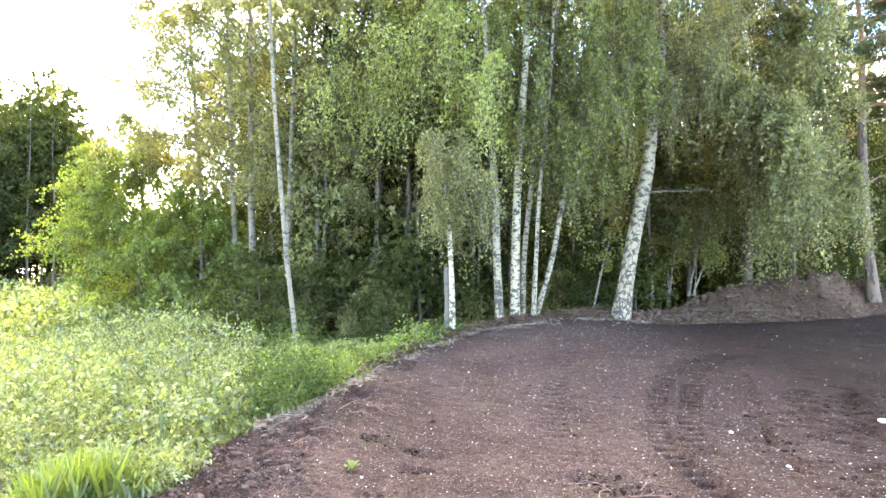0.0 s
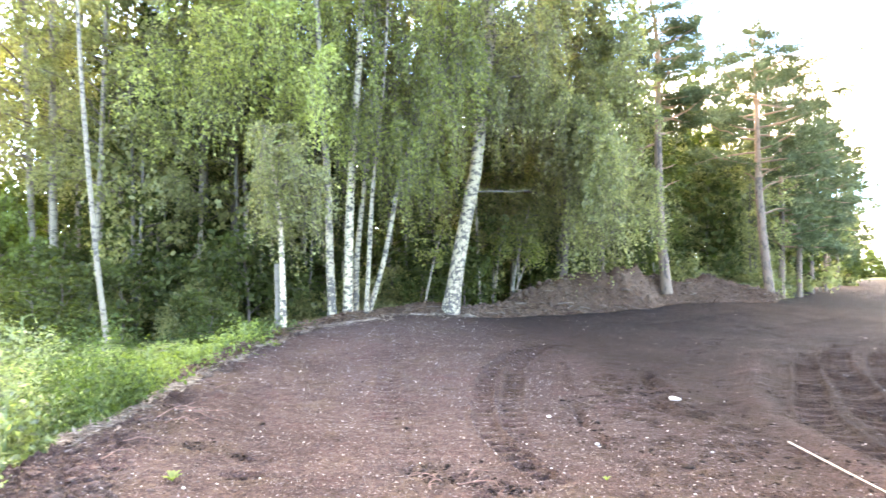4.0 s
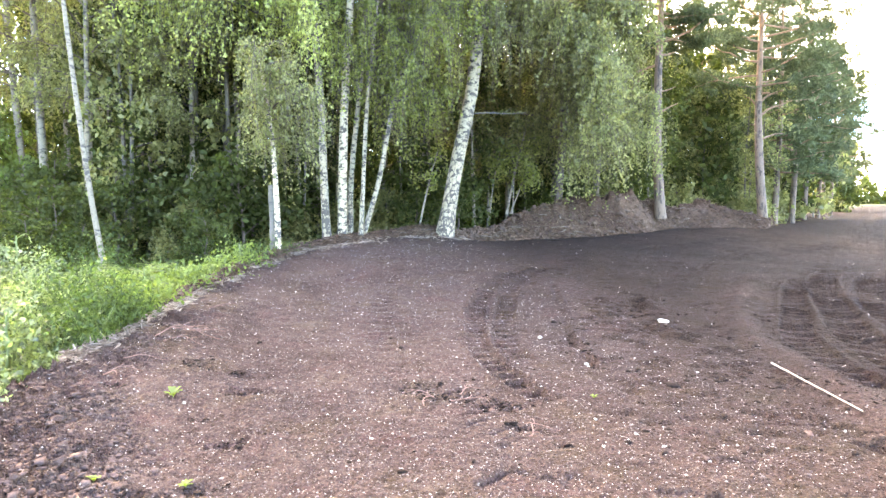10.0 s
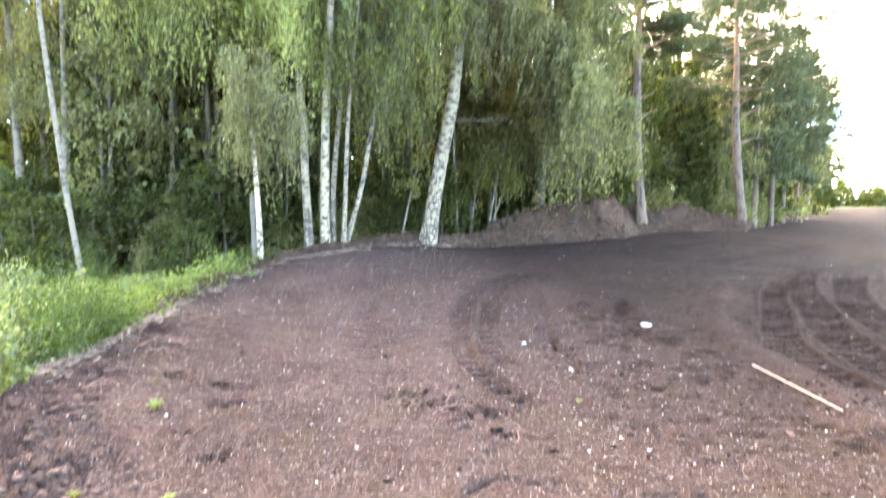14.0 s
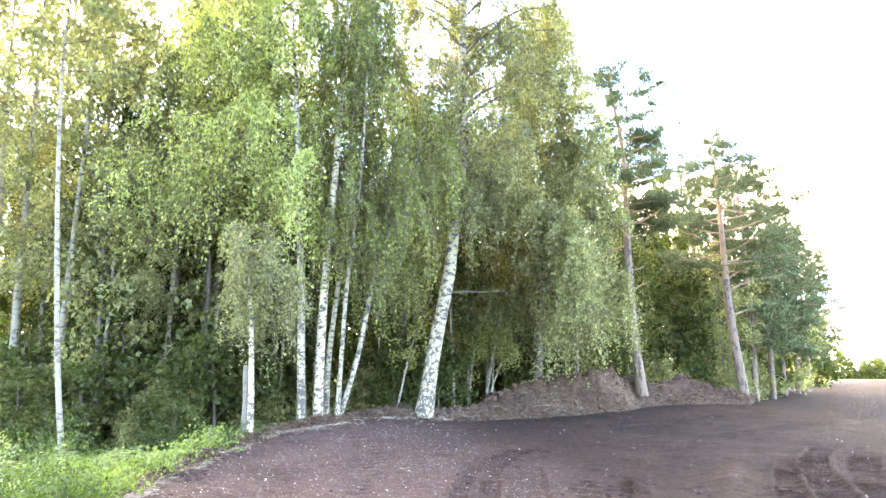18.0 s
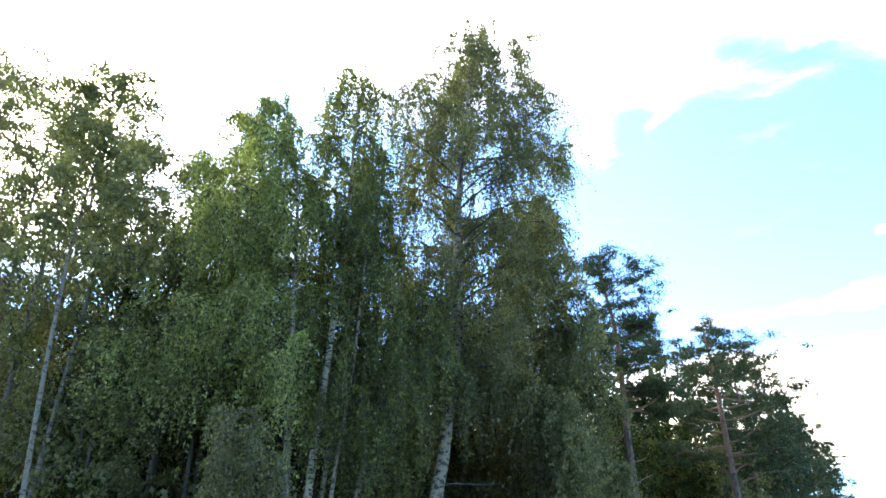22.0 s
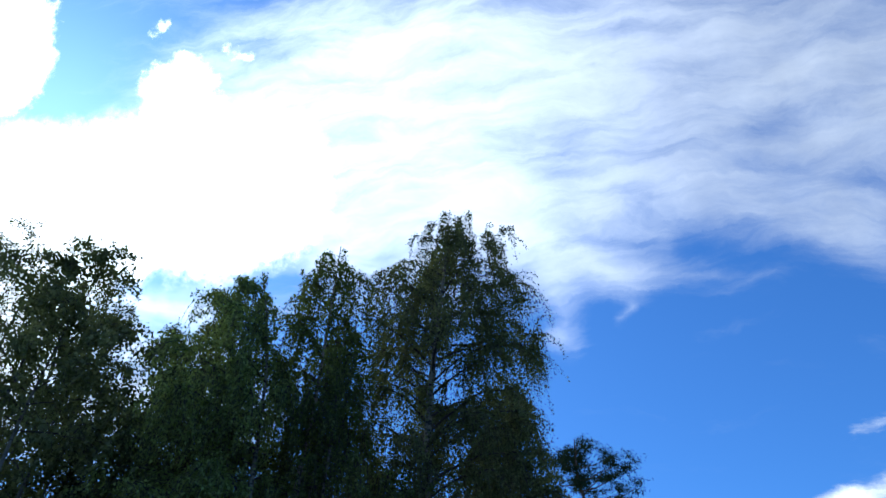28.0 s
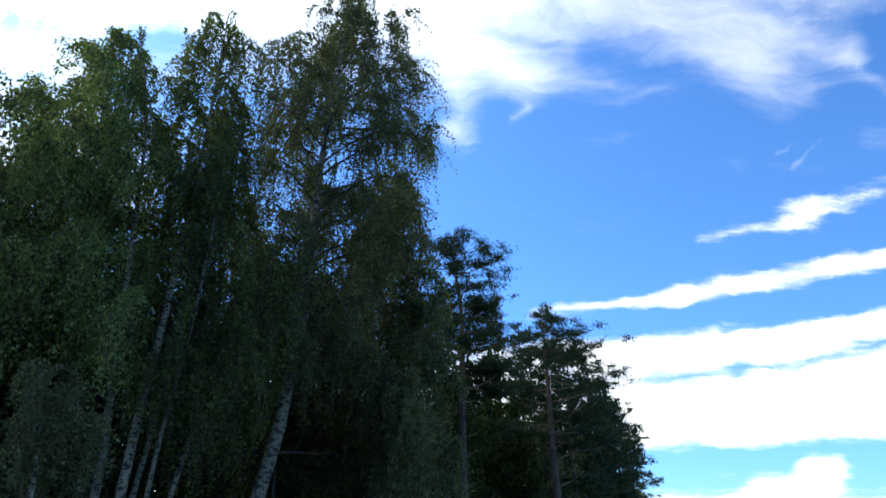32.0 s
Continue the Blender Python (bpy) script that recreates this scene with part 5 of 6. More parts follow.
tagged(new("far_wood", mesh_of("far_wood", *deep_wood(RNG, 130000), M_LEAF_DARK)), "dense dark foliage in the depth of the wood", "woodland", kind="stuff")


def far_tree_line(rng, n):
    az = rng.uniform(31.2, 60, n)
    d = rng.uniform(225, 245, n)
    top = 7.0 * (0.8 + 0.3 * vnoise(az * 1.1, az * 0, 91)) + 1.5 * vnoise(az * 5, az * 0, 92)
    x, y = d * np.sin(np.radians(az)), d * np.cos(np.radians(az))
    p = np.stack([x, y, -0.4 + top * rng.random(n)], -1)
    return blades(p, rng.normal(size=(n, 3)), rng.uniform(0.4, 0.9, n), 0.6, rng)


tagged(new("far_tree_line", mesh_of("far_tree_line", *far_tree_line(RNG, 14000), M_LEAF_DARK)), "distant line of trees across the open ground", "woodland", kind="stuff")


# thin saplings on the bank and the crest
SAPLINGS = [((-2.1, -2.9), (-1.2, 0.8), (-0.2, 4.5), 17.6, 0.022), ((5.6, -1.0), (6.5, 3.1), (7.2, 6.0), 20.3, 0.028), ((4.1, -1.3), (4.6, 2.1), (5.3, 5.0), 20.0, 0.018),
            ((5.9, -1.0), (6.9, 1.2), (7.4, 2.6), 20.4, 0.016), ((6.1, -1.0), (6.2, 2.0), (6.0, 4.4), 20.5, 0.015)]
for a, b, c, d, r0 in SAPLINGS:
    x, y = polar(a[0], d)
    z = 1.6 + d * math.tan(radians(a[1]))
    base, line = line_from([a, b, c], d, z, 10)
    plant_tree("sapling", base, "thin pale leaning sapling with few leaves", M_PALE, M_LEAF, grow(RNG, line, r0, 0.5, 0.5, 8, 40, 500, 0.045, 0.2, 0.8, "round"),
               "saplings on the bank", "sapling")


# low shrubs at the edge of the bare soil
SHRUBS = [(-25.5, 1.0, 0.75), (-23.6, 0.7, 0.6), (-22.2, 1.2, 0.85), (-20.8, 0.6, 0.6), (-19.6, 1.0, 0.8), (-18.4, 0.7, 0.65), (-17.2, 0.8, 0.85), (-16.2, 0.6, 0.6), (-27.5, 1.1, 0.7), (-24.6, 1.6, 0.9),
          (-31, 0.8, 0.7), (-34, 1.2, 0.9), (-38, 1.6, 1.0), (-29, 2.4, 1.0), (-36, 3.4, 1.1), (-41, 2.6, 1.1), (-44, 4.2, 1.2), (-33, 5.5, 1.2), (-39, 6.5, 1.3), (-47, 3.0, 1.1)]
for n, (az, out, top) in enumerate(SHRUBS):
    x, y, z = on_land(az, float(edge(az)[0]) + out)
    lo = spline([(0, 0, -0.1), (0.04, 0.02, top * 0.5), (0.02, 0.06, top)], 8)
    plant_tree("shrub", (x, y, z), "low light green shrub at the edge of the soil", M_GRASS, M_HERB if n > 9 else M_LEAF_BRIGHT,
               grow(RNG, lo, 0.012, 0.08, 0.42 * top, 9, 80, 700, 0.031, 0.08, 1.3, "round", twigs=False, spread=0.05), "shrubs by the track", "shrub", M_GRASS, False)


# ---- undergrowth and meadow ----
def herbs(rng, x, y, h, size, per, wide=0.42):
    """Leafy stems: per leaves on each plant, up its height."""
    n = len(x)
    z = land_z(x, y)
    lean = rng.normal(0, 0.18, (n, 2))
    u = rng.random((n, per)) ** 0.7
    p = np.stack([x[:, None] + lean[:, :1] * h[:, None] * u + rng.normal(0, 0.07, (n, per)), y[:, None] + lean[:, 1:] * h[:, None] * u + rng.normal(0, 0.07, (n, per)),
                  z[:, None] + h[:, None] * u], -1).reshape(-1, 3)
    a = rng.normal(size=p.shape) + [0, 0, 0.7]
    return blades(p, a, np.repeat(size, per) * rng.uniform(0.5, 1.2, len(p)), wide, rng)


def scatter(rng, n, a0, a1, o0, o1, power=1.0):
    az = rng.uniform(a0, a1, n)
    r, _ = edge(az)
    d = r + o0 + (o1 - o0) * rng.random(n) ** power
    return d * np.sin(np.radians(az)), d * np.cos(np.radians(az)), d


def tall(x, y):
    """How high the meadow stands, in clumps."""
    return np.clip(0.62 + 1.0 * fbm(x * 0.75, y * 0.75, 3, 60), 0.16, 1.6)


x, y, d = scatter(RNG, 21000, -70, -25, 0.1, 16, 1.7)
out = d - edge(np.degrees(np.arctan2(x, y)))[0]
h = RNG.uniform(0.35, 0.95, len(x)) * tall(x, y) * np.clip(out * 0.7 + 0.3, 0.3, 1)
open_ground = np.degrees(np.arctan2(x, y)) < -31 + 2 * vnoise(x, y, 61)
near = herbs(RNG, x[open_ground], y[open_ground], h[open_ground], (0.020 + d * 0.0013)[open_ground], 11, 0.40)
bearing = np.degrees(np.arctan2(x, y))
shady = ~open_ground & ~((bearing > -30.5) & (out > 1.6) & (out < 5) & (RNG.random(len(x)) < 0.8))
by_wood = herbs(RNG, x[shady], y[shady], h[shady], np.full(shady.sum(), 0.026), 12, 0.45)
x, y, d = scatter(RNG, 9000, -70, -28, 9, 58, 0.8)
far = herbs(RNG, x, y, RNG.uniform(0.45, 0.95, len(x)) * tall(x, y), 0.05 + d * 0.0032, 7, 0.4)
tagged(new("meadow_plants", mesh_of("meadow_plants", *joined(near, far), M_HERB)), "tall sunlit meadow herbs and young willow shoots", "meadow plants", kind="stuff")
x, y, d = scatter(RNG, 8000, -30, -8, 0.25, 7, 1.6)
clear = (np.degrees(np.arctan2(x, y)) > -23.5) | (d < edge(np.degrees(np.arctan2(x, y)))[0] + 1.6) | (RNG.random(len(x)) < 0.25)
x, y, d = x[clear], y[clear], d[clear]
h = RNG.uniform(0.25, 0.8, len(x)) * tall(x, y) * np.interp(np.degrees(np.arctan2(x, y)), [-30, -14, -3], [1, 0.8, 0.5])
under = herbs(RNG, x, y, h, np.full(len(x), 0.027), 14, 0.5)
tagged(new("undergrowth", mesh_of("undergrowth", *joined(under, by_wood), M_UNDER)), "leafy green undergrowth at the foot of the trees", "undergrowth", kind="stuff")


# ---- loose things on the soil ----
ICO_V = np.array([(-1, 1.618, 0), (1, 1.618, 0), (-1, -1.618, 0), (1, -1.618, 0), (0, -1, 1.618), (0, 1, 1.618), (0, -1, -1.618), (0, 1, -1.618),
                  (1.618, 0, -1), (1.618, 0, 1), (-1.618, 0, -1), (-1.618, 0, 1)]) / 1.902
ICO_F = np.array([(0, 11, 5), (0, 5, 1), (0, 1, 7), (0, 7, 10), (0, 10, 11), (1, 5, 9), (5, 11, 4), (11, 10, 2), (10, 7, 6), (7, 1, 8),
                  (3, 9, 4), (3, 4, 2), (3, 2, 6), (3, 6, 8), (3, 8, 9), (4, 9, 5), (2, 4, 11), (6, 2, 10), (8, 6, 7), (9, 8, 1)])
OCT_V = np.array([(1, 0, -0.3), (-1, 0, -0.3), (0, 1, -0.3), (0, -1, -0.3), (0, 0, 1)], float)
OCT_F = np.array([(0, 2, 4), (2, 1, 4), (1, 3, 4), (3, 0, 4)])


def crumbs(rng, pos, size, ball, faces, rough=0.25, flat=0.7):
    """Uneven lumps at the given places."""
    n, k = len(pos), len(ball)
    shape = ball[None] * (1 + rng.normal(0, rough, (n, k, 1))) * rng.uniform(0.7, 1.3, (n, 1, 3)) * [1, 1, flat]
    a = rng.uniform(0, 6.28, n)
    c, s_ = np.cos(a)[:, None], np.sin(a)[:, None]
    v = np.stack([shape[..., 0] * c - shape[..., 1] * s_, shape[..., 0] * s_ + shape[..., 1] * c, shape[..., 2]], -1) * size[:, None, None] + pos[:, None]
    return v.reshape(-1, 3), (faces[None] + (np.arange(n) * k)[:, None, None]).reshape(-1, 3)


def soil_z(x, y):
    return track_z(x, y) + track_relief(x, y)


def soil_points(rng, n, a0, a1, d0, d1):
    az = rng.uniform(a0, a1, n)
    d = d0 * (d1 / d0) ** rng.random(n)
    x, y = d * np.sin(np.radians(az)), d * np.cos(np.radians(az))
    r, _ = edge(az)
    keep = d < r - 0.1
    return x[keep], y[keep]


x, y = soil_points(RNG, 85000, -42, 38, 2.0, 22)
keep = RNG.random(len(x)) > 0.92 * smooth(1.6, 4.0, 0.8 * x + 0.15 * y)
x, y = x[keep], y[keep]
size = np.clip(RNG.lognormal(-5.5, 0.38, len(x)), 0.0022, 0.011) * np.clip(0.55 + np.hypot(x, y) * 0.105, 0.75, 2.2)
tagged(new("pebbles", mesh_of("pebbles", *crumbs(RNG, np.stack([x, y, soil_z(x, y) + size * 0.2], -1), size, OCT_V, OCT_F), M_PEBBLE)),
       "small pale pebbles pressed into the dark soil", "pebbles", kind="stuff")
x, y = soil_points(RNG, 150000, -44, 38, 2.0, 20)
keep = RNG.random(len(x)) < 0.006 + 0.85 * clod_zone(x, y) ** 1.2
x, y = x[keep], y[keep]
size = np.clip(RNG.lognormal(-4.95, 0.5, len(x)), 0.003, 0.024) * (1 + 0.15 * left_edge(x, y))
tagged(new("clods", mesh_of("clods", *crumbs(RNG, np.stack([x, y, soil_z(x, y) + size * 0.1], -1), size, ICO_V, ICO_F, 0.5, 0.6), M_CLOD)),
       "loose crumbly clods of brown soil along the edge", "clods", kind="stuff")
# dark crumbs thrown out of the torn patches and off the wheels
x, y = soil_points(RNG, 120000, -44, 38, 2.0, 18)
flung = smooth(0.9, 1.6, x) * smooth(5.2, 3.6, x) * smooth(3.6, 5.0, y) * smooth(10.5, 8, y) * smooth(-0.2, 0.5, fbm(x * 2.2, y * 4.5, 2, 67))
# crumbs darken the deep prints in place of shade the relief lacks
prints = smooth(0.016, 0.045, -tread_relief(x, y))
keep = RNG.random(len(x)) < 0.6 * dug(x, y) + 0.12 * prints * (y > 4.6) + 0.10 * flung + 0.002
x, y = x[keep], y[keep]
size = np.clip(RNG.lognormal(-4.75, 0.45, len(x)), 0.004, 0.024) * np.where(y > 5.5, 1.5, 1)
tagged(new("dark_crumbs", mesh_of("dark_crumbs", *crumbs(RNG, np.stack([x, y, soil_z(x, y) + size * 0.1], -1), size, ICO_V * [1.5, 1, 1], ICO_F, 0.4, 0.6), M_DAMP)),
       "dark crumbs of freshly torn soil, also darkening the wheel prints", "clods", kind="stuff")


def lump(name, x, y, size, mat, label, category, flat=0.6, group="", seed=1, stretch=(1, 1)):
    """One stone or clod, rounded and uneven, sunk a little into the soil."""
    bm = bmesh.new()
    bmesh.ops.create_icosphere(bm, subdivisions=3, radius=1.0)
    for v in bm.verts:
        k = 1 + 0.22 * noise.noise(v.co * 1.3 + Vector((seed * 7.1, 0, 0))) + 0.08 * noise.noise(v.co * 4 + Vector((0, seed * 3.7, 0)))
        v.co = Vector((v.co.x * stretch[0], v.co.y * stretch[1], v.co.z * flat)) * k * size
    me = bpy.data.meshes.new(name)
    bm.to_mesh(me)
    bm.free()
    me.polygons.foreach_set("use_smooth", np.ones(len(me.polygons), bool))
    me.materials.append(mat)
    ob = new(name, me)
    z = float(soil_z(np.array([x]), np.array([y]))[0])
    ob.location = (x, y, z + size * flat * 0.45)
    ob.rotation_euler = (0, 0, seed * 1.7)
    return tagged(ob, label, category, group)


def plain_stone(name, a, b):
    mat, add, link = material(name)
    co = add("ShaderNodeTexCoord")
    n = add("ShaderNodeTexNoise", i_Scale=14.0, i_Detail=6.0)
    link(co.outputs["Object"], n.inputs["Vector"])
    r = ramp(add, [(0.3, a), (0.7, b)])
    link(n.outputs[0], r.inputs[0])
    p = add("ShaderNodeBsdfPrincipled", i_Roughness=0.8)
    link(r.outputs[0], p.inputs["Base Color"])
    bu = add("ShaderNodeBump", i_Strength=0.3, i_Distance=0.01)
    link(n.outputs[0], bu.inputs["Height"])
    link(bu.outputs[0], p.inputs["Normal"])
    o = add("ShaderNodeOutputMaterial")
    link(p.outputs[0], o.inputs[0])
    return mat


M_STONE = plain_stone("pale_stone", (0.22, 0.205, 0.185), (0.36, 0.345, 0.32))
M_POLE = plain_stone("bleached_wood", (0.16, 0.13, 0.10), (0.26, 0.22, 0.18))
lump("stone", *polar(18.77, 8.84), 0.082, M_STONE, "flat white stone lying on the dark soil", "stone", 0.35, "", 3, (1.1, 0.7))
STONES = [(-30.3, 2.78, 0.022), (-26.6, 2.68, 0.020), (-23.1, 2.85, 0.020), (8.2, 3.05, 0.022), (0.6, 2.55, 0.018), (12.6, 6.4, 0.03), (8.6, 7.6, 0.035), (-14.0, 3.0, 0.016), (1.9, 2.6, 0.02)]
for n, (az, d, size) in enumerate(STONES):
    lump("stone", *polar(az, d), size * 0.7, M_STONE, "small pale stone on the soil", "stone", 0.7, "stones on the soil", n + 5)



def scattered(name, shapes, spots, mat, label, category, group, flat=0.65):
    """Single lumps lying apart, each of one of a few shapes."""
    rng = np.random.default_rng(len(spots))
    meshes = []
    for k in range(shapes):
        bm = bmesh.new()
        bmesh.ops.create_icosphere(bm, subdivisions=2, radius=1.0)
        for v in bm.verts:
            v.co = v.co * (1 + 0.55 * noise.noise(v.co * 1.6 + Vector((k * 9.3, 0, 0))) + 0.25 * noise.noise(v.co * 4.0 + Vector((0, k * 5.1, 0))))
            v.co.z *= flat
        me = bpy.data.meshes.new(name)
        bm.to_mesh(me)
        bm.free()
        me.materials.append(mat)
        meshes.append(me)
    xs, ys = np.array([p[0] for p in spots]), np.array([p[1] for p in spots])
    for n, (x, y, z) in enumerate(zip(xs, ys, soil_z(xs, ys))):
        ob = new(name, meshes[n % shapes])
        ob.location = (x, y, z + spots[n][2] * flat * 0.35)
        ob.rotation_euler = (0, 0, rng.uniform(0, 6.28))
        ob.scale = tuple(spots[n][2] * rng.uniform(0.75, 1.3, 3))
        tagged(ob, label, category, group)


x, y = soil_points(RNG, 9000, -44, -8, 2.2, 13)
keep = RNG.random(len(x)) < clod_zone(x, y)
x, y = x[keep][:230], y[keep][:230]
scattered("clod", 6, [(a, b, RNG.uniform(0.014, 0.034)) for a, b in zip(x, y)], M_CLOD, "lump of torn brown soil lying by the track's edge", "clod", "clods by the edge")
x, y = soil_points(RNG, 700, -40, 34, 2.3, 9)
scattered("stone", 4, [(a, b, RNG.uniform(0.006, 0.012)) for a, b in zip(x[:60], y[:60])], M_STONE, "small pale stone on the soil", "stone", "stones on the soil", 0.7)

# the pale pole
ax, ay = polar(26.93, 6.98)
bx, by = polar(33.1, 5.73)
s = np.linspace(0, 1, 14)
px, py = ax + (bx - ax) * s, ay + (by - ay) * s
pz = np.full(14, max(soil_z(px, py)) + 0.012)
v, q = tubes(np.stack([px, py + 0.012 * np.sin(s * 4), pz], -1)[None], np.full((1, 14), 0.009) - 0.003 * s[None], 8)
ob = new("pole", mesh_of("pole", v, q, M_POLE, True))
tagged(ob, "thin bleached wooden pole lying on the soil", "pole")


def weed(az, d, size, seed):
    rng = np.random.default_rng(seed)
    x, y = polar(az, d)
    z = float(soil_z(np.array([x]), np.array([y]))[0])
    ob = root("weed", (x, y, z), "small green weed growing in the bare soil", "weed", "weeds on the soil")
    n = 9
    a = np.arange(n) * 2.4
    q = np.linspace(0, 1, 5)
    for i in range(n):
        rise = rng.uniform(0.7, 1.9)
        mid = np.stack([np.cos(a[i]) * q * size, np.sin(a[i]) * q * size, size * rise * (q - 0.55 * q**2) + 0.004], -1)
        w = np.sin(np.clip(q, 0.06, 0.97) * np.pi)[:, None] * size * 0.24
        side = np.array([-math.sin(a[i]), math.cos(a[i]), 0])
        v = np.concatenate([mid - side * w + [0, 0, 0.15] * w, mid, mid + side * w + [0, 0, 0.15] * w])
        f = [(j, j + 1, j + 6, j + 5) for j in range(4)] + [(j + 5, j + 6, j + 11, j + 10) for j in range(4)]
        child("leaf", mesh_of("leaf", v, f, M_LEAF_BRIGHT, True), ob)
    stem = np.stack([0 * q, 0 * q, q * size * 0.5 - 0.02], -1)[None]
    child("stem", mesh_of("stem", *tubes(stem, 0.006 - 0.003 * q[None], 6), M_GRASS, True), ob)
    return ob


weed(-22.45, 5.40, 0.075, 1)
weed(-28.4, 4.08, 0.045, 2)
weed(-21.7, 3.83, 0.045, 3)
weed(13.3, 5.36, 0.035, 4)


# ---- dry roots on the bank, grass and ferns at the edge ----
def on_bank(rng, n, a0, a1):
    az, u = rng.uniform(a0, a1, n), rng.uniform(0.02, 0.8, n)
    x, y, z = bank_surface(az, u)
    return np.stack([x, y, z + 0.015], -1)


p = np.concatenate([on_bank(RNG, 9000, -22, 2), on_bank(RNG, 17000, 2, 28)])
al = RNG.normal(size=p.shape) * [1, 1, 0.3]
tagged(new("dry_roots", mesh_of("dry_roots", *blades(p, al, RNG.uniform(0.02, 0.15, len(p)), 0.075, RNG), M_FIBRE)), "dry torn roots and stalks strewn over the soil bank", "roots", kind="stuff")

n = 11000
az = RNG.uniform(-30, 2.5, n)
r, _ = edge(az)
d = r - np.abs(RNG.normal(0, 0.28, n)) * np.interp(az, [-30, -20, 0], [0.5, 1, 1.3]) + 0.08
x, y = d * np.sin(np.radians(az)), d * np.cos(np.radians(az))
keep = RNG.random(n) < np.clip(0.55 + 0.9 * fbm(x * 1.3, y * 1.3, 2, 93), 0.1, 1)
x, y = x[keep], y[keep]
p = np.stack([x, y, np.maximum(soil_z(x, y), -1) + 0.02], -1)
al = RNG.normal(size=p.shape) * [1, 1, 0.18]
tagged(new("dry_stalks", mesh_of("dry_stalks", *blades(p, al, RNG.uniform(0.02, 0.11, len(p)), 0.12, RNG), M_STRAW)), "pale dry stalks and root fibres along the crest", "stalks", kind="stuff")

n = 12000
az = RNG.uniform(-60, -24, n)
r, _ = edge(az)
d = r + 0.02 + RNG.exponential(0.45, n)
x, y = d * np.sin(np.radians(az)), d * np.cos(np.radians(az))
hgt = RNG.uniform(0.06, 0.26, n) * np.clip(0.3 + 1.3 * fbm(x * 1.1, y * 1.1, 2, 77), 0.05, 1.3)
p = np.stack([x, y, land_z(x, y) + hgt * 0.8], -1)
al = np.stack([RNG.normal(0, 0.35, n), RNG.normal(0, 0.35, n), np.ones(n)], -1)
tagged(new("grass", mesh_of("grass", *blades(p, al, hgt, 0.045, RNG), M_GRASS)), "fresh green grass along the track's edge", "grass", kind="stuff")


def fern(rng):
    ob = root("fern", (0, 0, 0), "green fern with arching fronds beside the track", "fern", "ferns by the track")
    for i in range(9):
        a = i * 0.7 + rng.normal(0, 0.15)
        q = np.linspace(0, 1, 16)
        ln = rng.uniform(0.55, 0.85)
        mid = np.stack([np.cos(a) * q * ln * 0.8, np.sin(a) * q * ln * 0.8, ln * (1.15 * q - 0.75 * q**2)], -1)
        side = np.array([-math.sin(a), math.cos(a), 0])
        w = (np.sin(np.clip(q * 0.93 + 0.05, 0, 1) * np.pi) * 0.15 * ln)[:, None]
        tip = np.gradient(mid, axis=0)
        vs, fs = [], []
        for j in range(1, 15):
            for sgn in (-1, 1):
                b0 = len(vs)
                out = mid[j] + sgn * side * w[j] + tip[j] * 0.9 - [0, 0, 0.02]
                vs += [mid[j] - tip[j] * 0.32, out, mid[j] + tip[j] * 0.32]
                fs.append((b0, b0 + 1, b0 + 2))
        child("frond", mesh_of("frond", np.array(vs), np.array(fs), M_GRASS), ob)
    return ob


first = fern(RNG)
FERNS = [(-25.6, 9.7), (-24.4, 10.0), (-27.2, 9.6), (-28.2, 9.4), (-26.6, 11.0), (-25.4, 11.6), (-28.4, 10.6), (-29.4, 9.8), (-24.6, 12.2), (-23.8, 11.1), (-26.5, 10.2), (-25.0, 10.8), (-27.9, 10.0), (-24.0, 11.6), (-28.8, 11.2), (-26.0, 12.0), (-22.6, 12.4), (-29.6, 10.4), (-23.4, 10.6), (-27.2, 11.4)]
for n, (az, d) in enumerate(FERNS):
    x, y, z = on_land(az, d)
    if n == 0:
        first.location = (x, y, z)
    else:
        copy_thing(first, pose(x, y, z, 0, 0, 37.0 * n)).scale = (1.5, 1.5, 1.5 + 0.08 * (n % 5))

p = on_bank(RNG, 2600, 1, 28)
size = np.clip(RNG.lognormal(-3.7, 0.6, len(p)), 0.010, 0.10)
tagged(new("bank_clods", mesh_of("bank_clods", *crumbs(RNG, p, size, ICO_V, ICO_F, 0.45, 0.8), M_TURF)), "lumps of soil and turf tumbled on the bank", "clods", kind="stuff")


# ---- bits of root and wood on the bank and along the crest ----
def root_pieces(rng, n, a0, a1, low, high, label, group):
    az, u = rng.uniform(a0, a1, n), rng.uniform(0.05, 0.6, n)
    x, y, z = bank_surface(az, u)
    for i in range(n):
        q = np.linspace(0, 1, 7)
        long, turn = rng.uniform(low, high), rng.uniform(0, 6.28)
        bend = long * rng.normal(0, 0.18) * np.sin(q * 3.1)
        line = np.stack([(q - 0.5) * long * math.cos(turn) - bend * math.sin(turn), (q - 0.5) * long * math.sin(turn) + bend * math.cos(turn), 0.02 + 0.12 * long * np.sin(q * 3.1) * rng.random()], -1)
        ob = new("root_piece", mesh_of("root_piece", *tubes(line[None], (long * 0.016 + 0.006) * (1 - 0.6 * q[None]), 5), M_DEADWOOD, True))
        ob.location = (x[i], y[i], z[i])
        tagged(ob, label, "root", group)


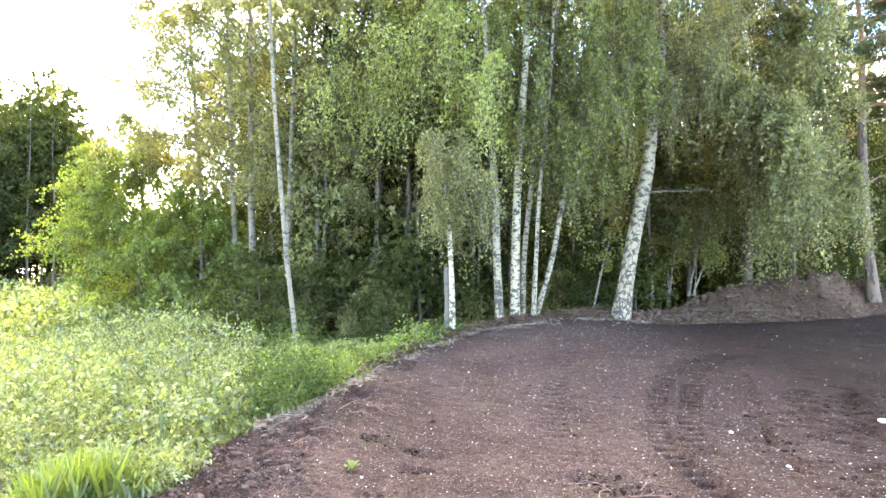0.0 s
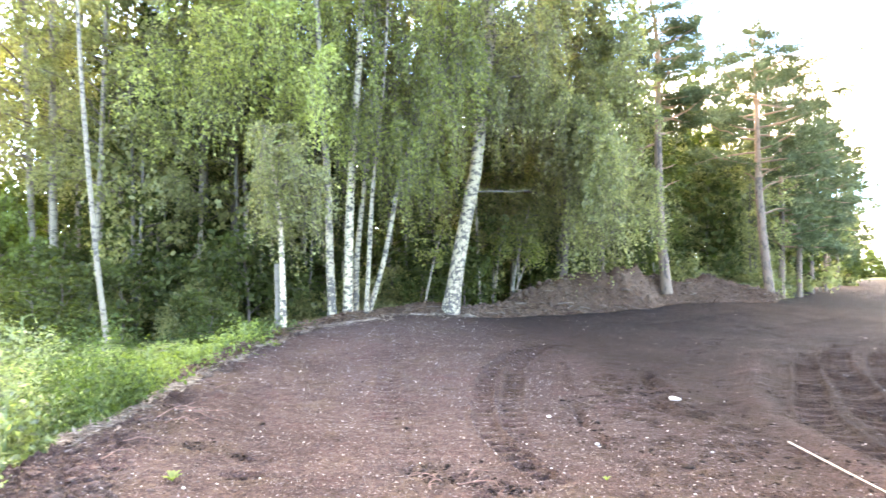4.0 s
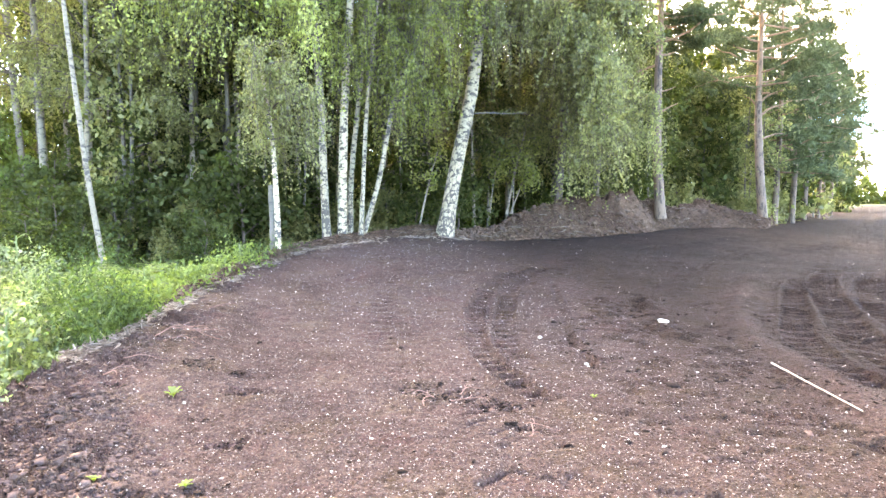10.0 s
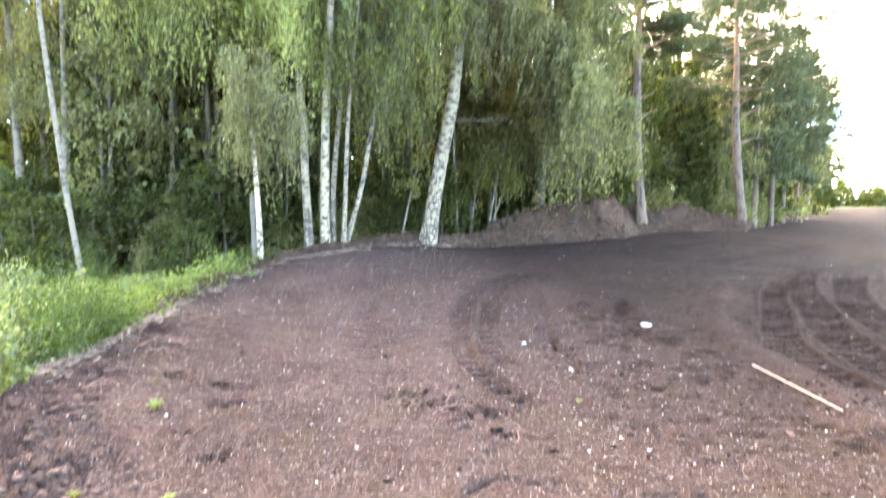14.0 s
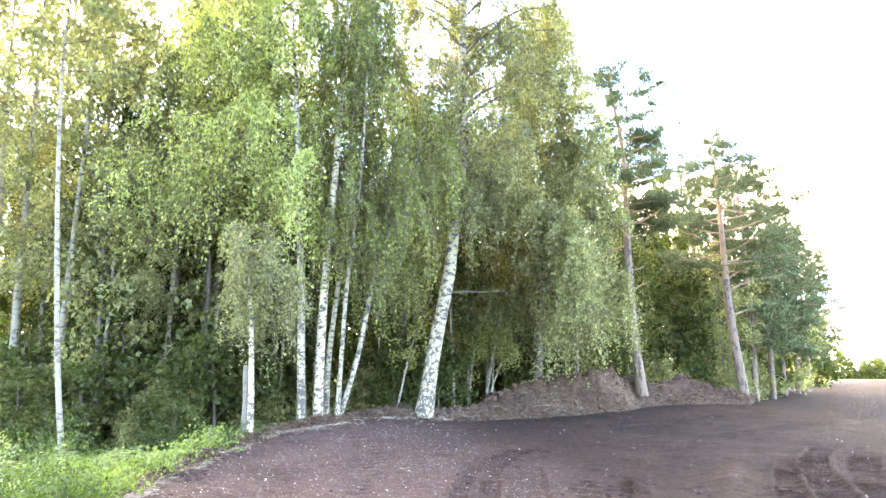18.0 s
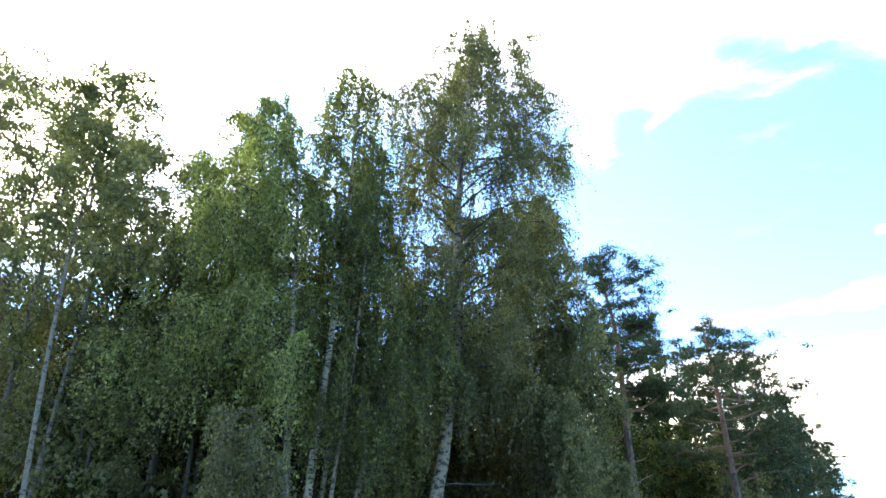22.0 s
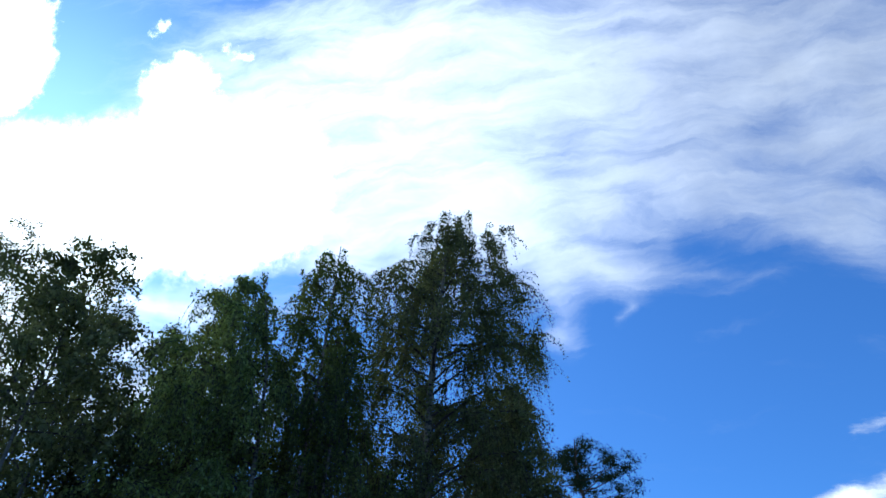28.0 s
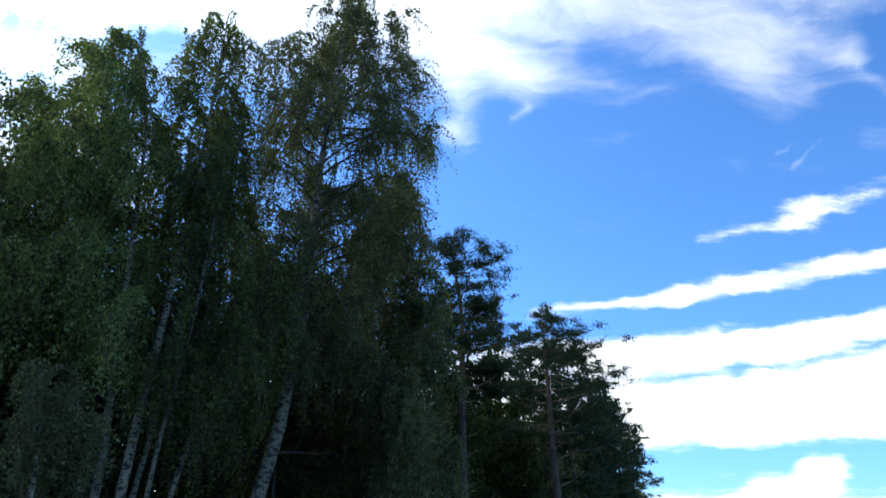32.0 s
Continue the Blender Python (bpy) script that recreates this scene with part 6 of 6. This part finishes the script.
M_DEADWOOD = plain_stone("weathered_root", (0.042, 0.028, 0.020), (0.115, 0.085, 0.066))
root_pieces(np.random.default_rng(51), 70, 3, 26, 0.2, 0.65, "weathered piece of root sticking out of the soil bank", "roots on the bank")
root_pieces(np.random.default_rng(52), 60, -22, 2, 0.12, 0.45, "short dry stick among the chips along the crest", "sticks on the crest")


# ---- torn roots lying by the edge ----
M_ROOT = plain_stone("reddish_root", (0.060, 0.027, 0.020), (0.13, 0.066, 0.048))


def torn_root(az, d, length, turn, seed):
    rng = np.random.default_rng(seed)
    x, y = polar(az, d)
    q = np.linspace(0, 1, 16)
    bend = length * (rng.normal(0, 0.16) * np.sin(q * 3.1) + rng.normal(0, 0.06) * np.sin(q * 7 + seed))
    c, s_ = math.cos(radians(turn)), math.sin(radians(turn))
    px, py = x + q * length * c - bend * s_, y + q * length * s_ + bend * c
    pz = track_z(px, py) + 0.03 + 0.10 * length * np.sin(q * 3.1) ** 2
    ob = root("torn_root", (x, y, 0), "dry reddish root torn out of the dark soil", "root", "roots on the soil")
    main = np.stack([px - x, py - y, pz], -1)[None]
    child("stem", mesh_of("stem", *tubes(main, 0.0060 * (1 - 0.75 * q[None]), 6), M_ROOT, True), ob)
    for k in (3, 6, 9):
        u = np.linspace(0, 1, 7)
        side = rng.choice([-1, 1])
        a = radians(turn) + side * rng.uniform(0.4, 0.9) + side * 0.5 * u
        n = length * rng.uniform(0.25, 0.5)
        tw = main[0, k] + np.stack([np.cos(a) * u * n, np.sin(a) * u * n, 0.02 * np.sin(u * 3) - 0.02 * u], -1)
        child("rootlet", mesh_of("rootlet", *tubes(tw[None], 0.004 * (1 - 0.7 * u[None]), 5), M_ROOT, True), ob)


ROOTS = [(-23.6, 7.0, 0.6, 20), (-22.4, 7.3, 0.5, -10), (-21.5, 7.2, 0.45, 40), (-23.0, 6.8, 0.4, 10), (-26.0, 6.3, 0.35, 5), (-19.6, 8.4, 0.35, 60),
         (-0.6, 5.1, 0.3, 160), (0.9, 5.0, 0.3, 20), (1.5, 5.2, 0.25, 40), (-1.6, 4.9, 0.25, 80), (7.6, 4.3, 0.25, 30), (-27.5, 5.9, 0.3, 30)]
for n, (az, d, length, turn) in enumerate(ROOTS):
    torn_root(az, d, length, turn, n + 3)
